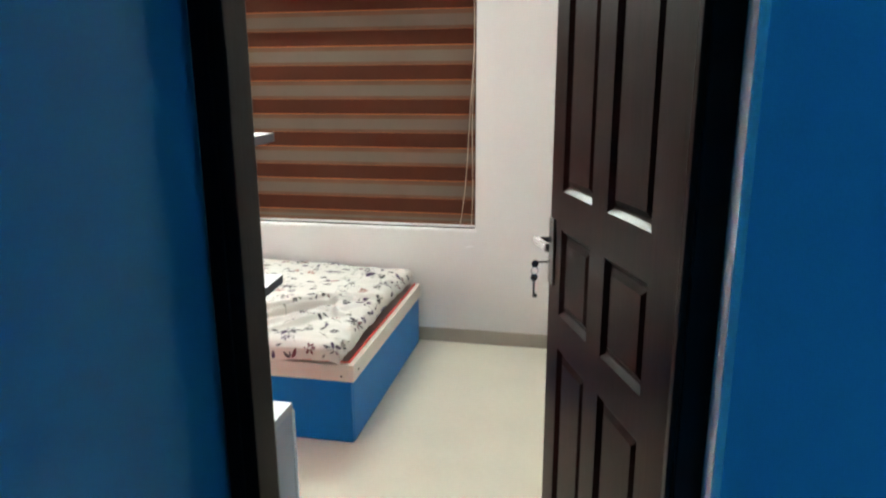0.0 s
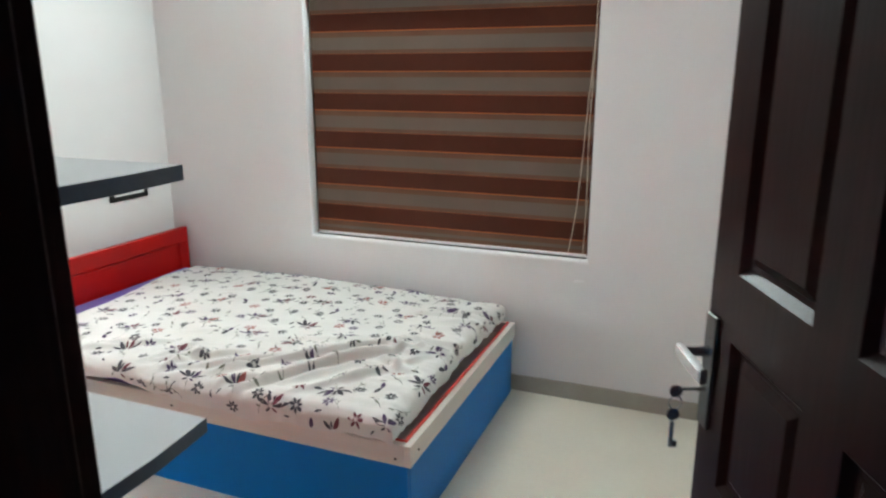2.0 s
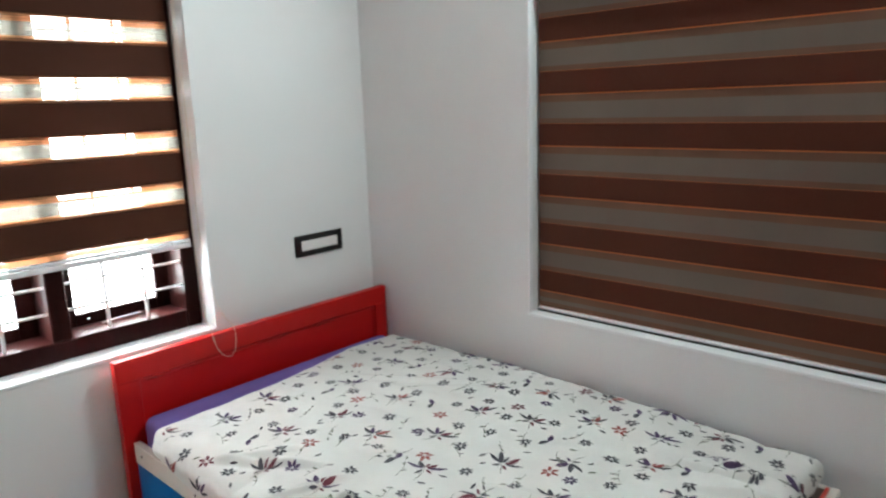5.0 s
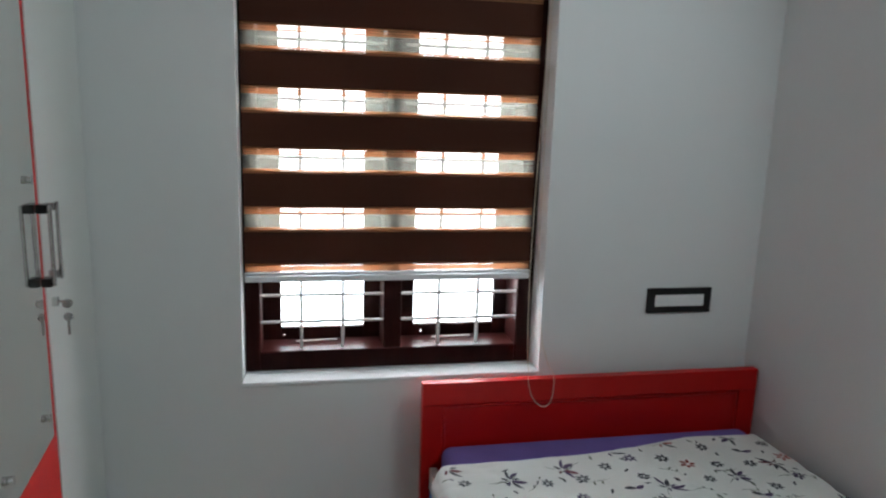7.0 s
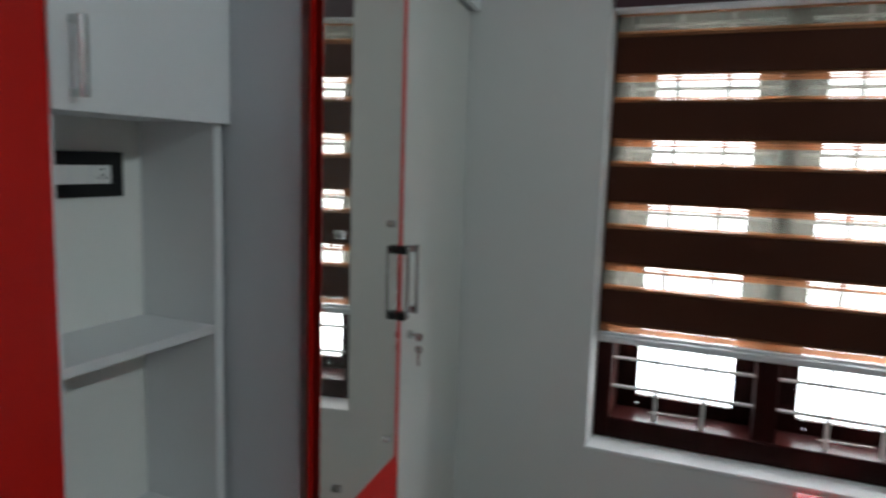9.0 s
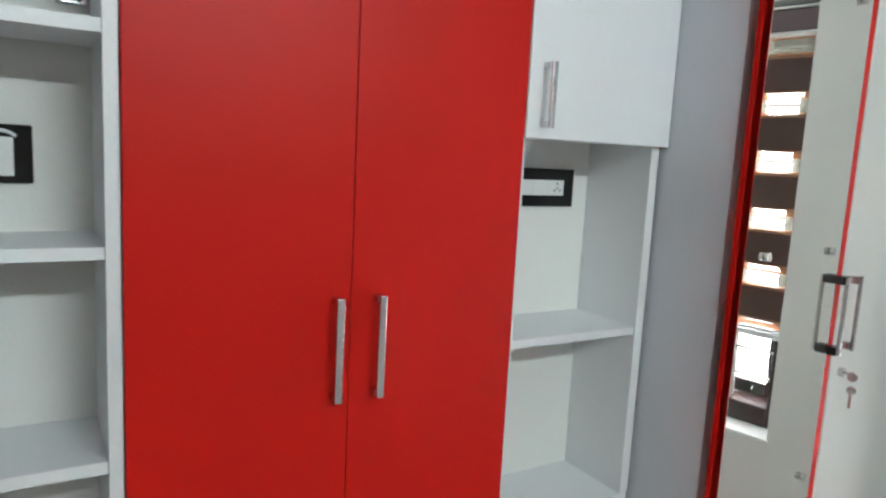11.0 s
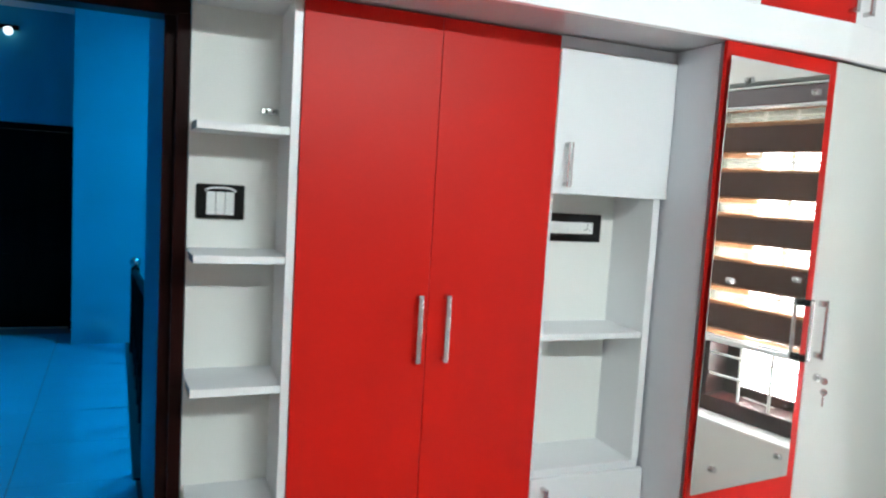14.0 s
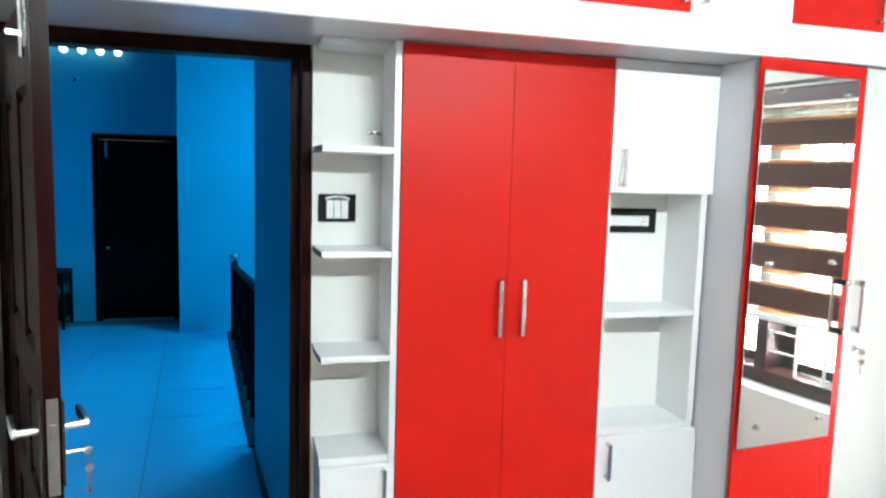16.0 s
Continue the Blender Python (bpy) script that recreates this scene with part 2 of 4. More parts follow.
whole("wall_west", boxes((-0.30, 0, -0.2, W2[0], 0, TOP), (-0.30, 0, W2[1], NORTH + 0.2, 0, TOP),
      (-0.30, 0, W2[0], W2[1], 0, W2[2]), (-0.30, 0, W2[0], W2[1], W2[3], TOP)), WALL,
      "white painted plaster wall around the bright window", "wall", "structure")
whole("wall_east", boxes((EAST, EAST + 0.2, -0.1, NORTH, 0, TOP)), WALL, "plain white painted plaster side wall", "wall", "structure")
whole("wall_south", boxes((0, 2.402, -0.1, 0, 0, TOP), (3.307, EAST, -0.1, 0, 0, TOP), (2.402, 3.307, -0.1, 0, 2.107, TOP)), NICHE,
      "cream white wall behind the wardrobes and doorway", "wall", "structure")
whole("baseboard", boxes((0.0, EAST, NORTH - 0.012, NORTH - 0.0005, 0, 0.086), bevel=0.002), SKIRT, "beige tile skirting along the north wall", "baseboard", "structure")
whole("baseboard", boxes((0.0005, 0.012, 0.32, NORTH - 0.013, 0, 0.086), bevel=0.002), SKIRT, "beige tile skirting under the bright window", "baseboard", "structure")
whole("baseboard", boxes((EAST - 0.012, EAST - 0.0005, 0.0, NORTH - 0.013, 0, 0.086), bevel=0.002), SKIRT, "beige tile skirting along the side wall", "baseboard", "structure")

# window recess edges: thin white plaster beads
whole("trim", boxes((W1[0] - 0.006, W1[0] + 0.002, NORTH - 0.004, NORTH + 0.02, W1[2] - 0.006, W1[3]),
      (W1[0] - 0.008, W1[1] + 0.008, NORTH - 0.008, NORTH + 0.15, W1[2] - 0.010, W1[2] + 0.003), bevel=0.002), EDGE,
      "white window sill edge under the brown blind", "trim", "structure")
whole("trim", boxes((-0.11, 0.004, W2[0] - 0.006, W2[1] + 0.006, W2[2] - 0.010, W2[2] + 0.003), bevel=0.002), EDGE,
      "white painted sill of the bright window", "trim", "structure")


patch = bmesh.new()
for px, pz, pr in ((2.410, 0.606, 0.013), (2.430, 0.609, 0.008), (2.395, 0.603, 0.006)):
    bmesh.ops.create_cone(patch, cap_ends=True, segments=14, radius1=pr, radius2=pr * 0.7, depth=0.0012,
                          matrix=Matrix.Translation((px, NORTH - 0.0007, pz)) @ pose(0, 0, 0, 90) @ Matrix.Diagonal((1.3, 0.6, 1, 1)))
whole("trim", patch, EDGE, "small smear of white filler on the wall", "filler", "structure")

# ---- windows ----
def window_north():
    w = thing("window_1", ((W1[0] + W1[1]) / 2, NORTH + 0.15, W1[2]), "dark maroon wooden window closed behind a blind", "window", "", "structure")
    x0, x1, z0, z1 = W1[0] + 0.002, W1[1] - 0.002, W1[2] + 0.004, W1[3] - 0.002
    y0, y1 = NORTH + 0.10, NORTH + 0.17
    part("window_frame", boxes((x0, x0 + 0.06, y0, y1, z0, z1), (x1 - 0.06, x1, y0, y1, z0, z1), (x0 + 0.06, x1 - 0.06, y0, y1, z0, z0 + 0.07),
         (x0 + 0.06, x1 - 0.06, y0, y1, z1 - 0.06, z1), bevel=0.003), MAROON, w)
    n = 3
    step = (x1 - x0 - 0.12) / n
    for i in range(n):
        a = x0 + 0.06 + i * step
        part("shutter", boxes((a + 0.002, a + step - 0.002, y0 + 0.01, y0 + 0.05, z0 + 0.072, z1 - 0.062), bevel=0.004), MAROON, w)


def window_west():
    w = thing("window_2", (-0.16, (W2[0] + W2[1]) / 2, W2[2]), "dark maroon wooden casement window with white iron bars", "window", "", "structure")
    y0, y1, z0, z1 = W2[0] + 0.002, W2[1] - 0.002, W2[2] + 0.004, W2[3] - 0.002
    xa, xb = -0.250, -0.105
    members = ((y0, y0 + 0.052, z0, z1), (y1 - 0.062, y1, z0, z1), (1.256, 1.322, z0 + 0.072, z1 - 0.06), (y0 + 0.052, y1 - 0.062, z0, z0 + 0.072), (y0 + 0.052, y1 - 0.062, z1 - 0.06, z1))
    for a, b, c, d in members:
        part("window_frame", boxes((xa, xb, a, b, c, d), bevel=0.004), MAROON, w)
    for a, b, ga, gb_ in ((y0 + 0.052, 1.256, 0.884, 1.193), (1.322, y1 - 0.062, 1.390, 1.711)):
        c, d, gc, gd = z0 + 0.072, z1 - 0.06, 0.796, 1.945
        s = part("sash", boxes((-0.280, -0.251, a - 0.026, ga, c - 0.04, d + 0.04), (-0.280, -0.251, gb_, b + 0.026, c - 0.04, d + 0.04), (-0.280, -0.251, ga, gb_, c - 0.04, gc), (-0.280, -0.251, ga, gb_, gd, d + 0.04), bevel=0.003), MAROON, w)
        pane = part("pane", boxes((-0.268, -0.264, ga + 0.001, gb_ - 0.001, gc + 0.001, gd - 0.001)), GLASS, s, "clear window pane with bright daylight")
        pane.visible_shadow = False
        span = b - a
        for k in (0.325, 0.665):
            part("grille_bar", boxes((-0.140, -0.128, a + span * k - 0.006, a + span * k + 0.006, c, d), bevel=0.002), GRILLE, w)
        z = c + 0.105
        while z < d:
            part("grille_bar", tube([(-0.126, a, z), (-0.126, b, z)], 0.0058), GRILLE, w)
            z += 0.0985
        part("stay_bar", tube([(-0.15, a + span * 0.28, c + 0.022), (-0.15, a + span * 0.62, c + 0.026)], 0.0028), GRILLE, w)
        part("stay_knob", ball((-0.155, a + span * 0.18, c + 0.045), 0.005, 6), CHROME, w)


window_north()
window_west()
whole("backdrop", boxes((-2.62, -2.6, -8.0, 16.0, -1.5, 14.0)), DAY, "bright white overcast daylight outside the window", "daylight", "structure")


# ---- blinds ----
def loop_cord(points, parent, r=0.0016):
    part("cord", tube(points, r, 6), CORD, parent, "thin cream pull cord", True)


def blind_north():
    b = thing("zebra_blind", (1.70, NORTH + 0.05, W1[2] + 0.004), "closed zebra roller blind in dark brown and taupe bands", "window blind", "zebra blinds")
    x0, x1, y = W1[0] + 0.006, W1[1] - 0.008, NORTH + 0.050
    part("cassette", boxes((x0, x1, NORTH + 0.012, NORTH + 0.085, 2.050, 2.122), bevel=0.006, segments=2), CASSETTE, b)
    part("cassette_lip", boxes((x0, x1, NORTH + 0.004, NORTH + 0.012, 2.046, 2.054), bevel=0.001), ALU, b)
    top = 2.043
    z = 1.655 + 0.194 * 2
    edge = 0.004
    while z > 0.75:
        a, c = min(z, top), z - 0.087
        part("dark_band", boxes((x0 + 0.004, x1 - 0.004, y - 0.002, y + 0.002, c + edge, a), bevel=0.0008), BAND1, b)
        part("selvedge", boxes((x0 + 0.004, x1 - 0.004, y - 0.003, y + 0.001, c, c + edge)), ORANGE, b)
        low = max(z - 0.194, W1[2] + 0.024)
        up, dn = c - 0.026, min(low + 0.020, c - 0.028)
        part("net_fringe", boxes((x0 + 0.004, x1 - 0.004, y - 0.0012, y + 0.003, up, c)), FRINGE, b)
        part("light_band", boxes((x0 + 0.004, x1 - 0.004, y - 0.001, y + 0.003, dn, up)), TAUPE, b)
        part("net_fringe", boxes((x0 + 0.004, x1 - 0.004, y - 0.0012, y + 0.003, low + 0.0012, dn)), FRINGE, b)
        part("selvedge", boxes((x0 + 0.004, x1 - 0.004, y - 0.0016, y + 0.002, low, low + 0.0012)), ORANGE, b)
        z -= 0.194
    part("bottom_rail", boxes((x0 + 0.004, x1 - 0.004, y - 0.010, y + 0.010, W1[2] + 0.010, W1[2] + 0.022), bevel=0.003), ALU, b)
    part("rail_gasket", boxes((x0 + 0.004, x1 - 0.004, y - 0.012, y + 0.008, W1[2] + 0.0035, W1[2] + 0.0095)), BLACK, b)
    for bow, drift in ((0.078, 0.010), (0.010, 0.002)):
        pts = [(x1 - 0.008 - bow * k ** 2.4 + 0.004 * math.sin(9 * k), NORTH + 0.012 - drift * k, 2.045 - 1.315 * k) for k in [i / 18 for i in range(19)]]
        loop_cord(pts, b, 0.0013)


def blind_west():
    b = thing("zebra_blind", (-0.085, 1.30, 1.016), "half-raised zebra roller blind with brown bands and glowing nets", "window blind", "zebra blinds")
    y0, y1, x = W2[0] + 0.004, W2[1] - 0.028, -0.085
    part("cassette", boxes((-0.098, -0.025, y0, y1, 2.0755, 2.150), bevel=0.006, segments=2), CASSETTE, b)
    for zl in (2.068, 2.151):
        part("cassette_lip", boxes((-0.098, -0.018, y0, y1, zl, zl + 0.007), bevel=0.001), ALU, b, "white lip of the cassette")
    z = 1.868 + 0.2013
    part("net_band", boxes((x - 0.0012, x + 0.0012, y0 + 0.004, y1 - 0.004, 1.0495, 1.0535)), NET, b)
    part("selvedge", boxes((x, x + 0.002, y0 + 0.004, y1 - 0.004, 1.0535, 1.0738)), RUSTNET, b)
    part("selvedge", boxes((x, x + 0.002, y0 + 0.004, y1 - 0.004, 1.0758, 1.082)), RUSTNET, b)
    while z > 1.10:
        gap0, gap1 = z - 0.0550, z - 0.0080
        part("net_band", boxes((x - 0.0012, x + 0.0012, y0 + 0.004, y1 - 0.004, gap0, gap1)), NET, b)
        part("selvedge", boxes((x, x + 0.002, y0 + 0.004, y1 - 0.004, gap1, gap1 + 0.008)), RUSTNET, b)
        part("selvedge", boxes((x, x + 0.002, y0 + 0.004, y1 - 0.004, gap1 + 0.0095, gap1 + 0.0165)), RUSTNET, b)
        part("selvedge", boxes((x, x + 0.002, y0 + 0.004, y1 - 0.004, gap1 + 0.0185, gap1 + 0.0265)), RUSTNET, b)
        part("selvedge", boxes((x, x + 0.002, y0 + 0.004, y1 - 0.004, gap0 - 0.008, gap0)), RUSTNET, b)
        part("selvedge", boxes((x, x + 0.002, y0 + 0.004, y1 - 0.004, gap0 - 0.0165, gap0 - 0.0105)), RUSTNET, b)
        low = max(z - 0.2013 + 0.011, 1.050)
        part("dark_band", boxes((x - 0.003, x - 0.001, y0 + 0.004, y1 - 0.004, low, gap0 - 0.008), bevel=0.0006), BAND2, b)
        part("dark_band", boxes((x + 0.0025, x + 0.0045, y0 + 0.004, y1 - 0.004, low + 0.009, gap0 - 0.017), bevel=0.0006), BAND2, b)
        z -= 0.2013
    part("bottom_rail", boxes((x - 0.010, x + 0.010, y0 + 0.002, y1 - 0.002, 1.016, 1.0365), bevel=0.003), ALU, b)
    for ya in (y0 + 0.002, y1 - 0.008):
        part("end_cap", boxes((x - 0.006, x + 0.006, ya, ya + 0.006, 1.0367, 1.0393)), ALU, b)
    part("bottom_channel", boxes((x - 0.008, x + 0.008, y0 + 0.002, y1 - 0.002, 1.0395, 1.0495), bevel=0.002), ALU, b)
    right = [(-0.03 + 0.05 * k ** 4, 1.802 - 0.030 * math.sin(2.2 * k) * k, 2.05 - 1.33 * k) for k in [i / 16 for i in range(17)]]
    loop_cord(right, b)
    drop = [right[-1], (0.07, 1.765, 0.718), (0.103, 1.752, 0.708), (0.108, 1.757, 0.665), (0.108, 1.768, 0.628), (0.108, 1.786, 0.600), (0.108, 1.806, 0.586), (0.108, 1.824, 0.583), (0.108, 1.832, 0.588), (0.108, 1.843, 0.602), (0.108, 1.850, 0.635), (0.108, 1.852, 0.67), (0.104, 1.850, 0.703), (0.06, 1.844, 0.722), (0.012, 1.835, 0.78), (-0.004, 1.820, 0.90), (-0.028, 1.812, 1.10), (-0.03, 1.810, 2.05)]
    loop_cord(drop, b, 0.0014)


blind_north()
blind_west()


# ---- bed ----
def bed():
    b = thing("bed", (1.1, 2.04, 0.0), "blue laminate box bed with cream rim and red headboard", "bed")
    part("front_panel", boxes((0.104, 2.104, 1.408, 1.428, 0.0, 0.292), bevel=0.0015), BLUE, b, "glossy blue laminate side panel")
    part("foot_panel", boxes((2.086, 2.106, 1.4285, 2.655, 0.0, 0.292), bevel=0.0015), BLUE, b, "glossy blue laminate end panel")
    part("front_rail", boxes((0.104, 2.0925, 1.404, 1.430, 0.293, 0.372), bevel=0.002), CREAM, b, "cream board rim with screw heads")
    part("foot_rail", boxes((2.093, 2.118, 1.404, 2.658, 0.293, 0.372), bevel=0.002), CREAM, b, "cream board rim")
    part("back_rail", boxes((0.104, 2.0925, 2.633, 2.658, 0.0, 0.372), bevel=0.002), CREAM, b)
    part("edge_band", boxes((2.0845, 2.0925, 1.432, 2.632, 0.366, 0.381), bevel=0.001), RED_EDGE, b, "thin red edge band on the rim")
    part("edge_band", boxes((1.70, 2.085, 1.4305, 1.4355, 0.366, 0.377), bevel=0.001), RED_EDGE, b, "thin red edge band on the rim")
    part("base_board", boxes((0.104, 2.085, 1.437, 2.632, 0.29, 0.318)), CREAM, b)
    for x, z in ((2.062, 0.318), (0.55, 0.335), (1.12, 0.335), (0.16, 0.335)):
        part("screw_head", disc((x, 1.4035, z), 0.005, 0.003), HOLE, b)
    part("screw_head", disc((2.1185, 1.47, 0.33), 0.005, 0.003, 'x'), HOLE, b)
    h = part("headboard", boxes((0.064, 0.100, 1.374, 2.682, 0.604, 0.686), bevel=0.003, segments=2), RED_WOOD, b, "red painted wooden headboard")
    for y0, y1 in ((1.374, 1.448), (2.610, 2.682)):
        part("stile", boxes((0.064, 0.100, y0, y1, 0.0, 0.6035), bevel=0.003, segments=2), RED_WOOD, h)
    part("lower_rail", boxes((0.064, 0.100, 1.4485, 2.6095, 0.22, 0.34), bevel=0.003), RED_WOOD, h)
    part("panel", boxes((0.070, 0.088, 1.449, 2.609, 0.341, 0.601)), RED_WOOD, h)
    part("panel_bead", boxes((0.088, 0.094, 1.449, 2.609, 0.590, 0.601), (0.088, 0.094, 1.449, 1.460, 0.341, 0.590), (0.088, 0.094, 2.598, 2.609, 0.341, 0.590), bevel=0.002), RED_WOOD, h)


bed()
m = bmesh.new()
bmesh.ops.create_cube(m, size=1, matrix=Matrix.Translation((1.060, 2.032, 0.3915)) @ Matrix.Diagonal((1.90, 1.185, 0.143, 1)))
bmesh.ops.bevel(m, geom=m.edges[:], offset=0.035, segments=4, affect='EDGES', profile=0.5)
whole("mattress", m, PURPLE, "purple cloth mattress lying in the blue bed", "mattress", smooth=True)


def roll(s, r):
    """Distance across and down after s metres of cloth past the start of a rounded edge."""
    if s <= 0:
        return s, 0.0
    if s < r * math.pi / 2:
        return r * math.sin(s / r), r * (1 - math.cos(s / r))
    return r, r + s - r * math.pi / 2


# soft folds of the sheet: start along and across, direction, length, height, width, bow
FOLDS = [(1.43, 1.31, 0.90, 0.84, 0.042, 0.0105, 0.27), (1.28, 1.43, 0.76, 0.86, 0.032, 0.0105, 0.10), (1.20, 1.42, 0.72, 0.46, 0.022, 0.011, 0.10),
         (1.64, 1.40, 0.90, 0.44, 0.018, 0.014, 0.10), (1.08, 1.37, 1.15, 0.26, 0.020, 0.013, 0.20), (1.76, 1.56, 0.92, 0.42, 0.016, 0.014, 0.10)]
frnd = random.Random(21)
for k in range(9):
    FOLDS.append((frnd.uniform(0.45, 1.6), 1.36 + 0.10 * frnd.random(), frnd.uniform(0.4, 1.2), frnd.uniform(0.18, 0.40), frnd.uniform(0.012, 0.022), frnd.uniform(0.011, 0.018), frnd.uniform(-0.3, 0.3)))
for k in range(9):
    FOLDS.append((frnd.uniform(1.72, 1.86), frnd.uniform(1.5, 2.5), frnd.uniform(-0.5, 0.5), frnd.uniform(0.20, 0.36), frnd.uniform(0.012, 0.022), frnd.uniform(0.011, 0.017), frnd.uniform(-0.3, 0.3)))
for k in range(10):
    FOLDS.append((frnd.uniform(0.4, 1.5), frnd.uniform(1.6, 2.3), frnd.uniform(0.0, 0.6), frnd.uniform(0.3, 0.6), frnd.uniform(0.004, 0.009), frnd.uniform(0.016, 0.03), frnd.uniform(-0.3, 0.3)))


def cloth(u, v):
    """Place of a point of the bed sheet; u runs along the bed, v across it."""
    r = 0.040
    turn_at = 2.014 + 0.010 * noise.noise((2, v * 5, 0))
    sx, dx = roll(u - turn_at, 0.060)
    x = turn_at + sx
    bulge = 0.028 * math.exp(-((u - 1.25) / 0.45) ** 2)
    front = 1.412 - bulge
    sf, df = roll(front - v, r)
    sb, db = roll(v - 2.600, 0.035)
    y = front - sf if v < 2.0 else 2.600 + sb
    top = 0.474 + 0.016 * math.sin(math.pi * min(max((v - 1.4) / 1.25, 0), 1)) + 0.012 * math.exp(-((u - 0.9) / 0.5) ** 2)
    q = Vector((u, v, 0))
    wr = 0.012 * noise.noise(q * 2.3) + 0.006 * noise.noise(q * 6.0) + 0.004 * abs(noise.noise(q * 11.0))
    near = math.exp(-max(0, v - 1.42) / 0.22)
    foot = math.exp(-max(0, 2.03 - u) / 0.18)
    wr = max(wr, -0.008)
    for u0, v0, ang, size, high, w, bow in FOLDS:
        du, dv = u - u0, v - v0 + 0.012 * noise.noise((u * 6, u0 * 9, 4))
        s = du * math.cos(ang) + dv * math.sin(ang)
        if 0 < s < size:
            c = -du * math.sin(ang) + dv * math.cos(ang) - bow * s * (size - s)
            if abs(c) < 0.16:
                wr += high * math.sin(math.pi * s / size) ** 0.6 * (math.exp(-(c / w) ** 2) - 0.45 * math.exp(-((c + 1.9 * w) / (1.5 * w)) ** 2))
    back = math.exp(-max(0, 2.60 - v) / 0.10)
    wr += back * (0.016 * abs(noise.noise((u * 7, v * 4, 15))) + 0.010 * noise.noise((u * 3.2, v * 2, 17)))
    wr += near * (0.009 * noise.noise((u * 9, v * 5, 3)) + 0.009 * abs(noise.noise((u * 16, v * 6, 7))))
    wr += foot * (0.012 * noise.noise((u * 5, v * 13, 5)) + 0.012 * abs(noise.noise((u * 7, v * 20, 9))))
    puff = 0.010 * noise.noise((u * 12, v * 4, 11)) * (df > 0.02) + 0.010 * noise.noise((u * 4, v * 13, 12)) * (dx > 0.02)
    z = max(top + wr - max(dx, df, db), 0.345 if v < 1.45 and dx < 0.02 else 0.372)
    return Vector((x + (puff if dx > 0.02 else 0) * 0.5, y - (abs(puff) + 0.004 if df > 0.02 else 0), z))


def sheet_front(u):
    return 1.312 + 0.02 * noise.noise((u * 5, 8, 0)) - 0.035 * math.exp(-((u - 1.45) / 0.35) ** 2)


def sheet_head(v):
    return 0.305 + 0.015 * noise.noise((0.5, v * 4, 1.0)) - 0.14 * max(0, v - 1.95) + 0.06 * math.exp(-(v - 1.36) / 0.04)


def bed_sheet():
    bm = bmesh.new()
    nu, nv = 240, 180
    grid = []
    for i in range(nu + 1):
        row = []
        for j in range(nv + 1):
            v = 1.31 + (2.655 - 1.31) * j / nv
            u0 = sheet_head(v)
            u = u0 + (2.125 - u0) * i / nu
            v0 = sheet_front(u)
            v = v0 + (2.655 - v0) * j / nv
            row.append(bm.verts.new(cloth(u, v)))
        grid.append(row)
    for i in range(nu):
        for j in range(nv):
            bm.faces.new((grid[i][j], grid[i + 1][j], grid[i + 1][j + 1], grid[i][j + 1]))
    ob = whole("bed_sheet", bm, SHEET, "white cotton bed sheet with purple flower print, wrinkled", "bed sheet", smooth=True)
    return ob


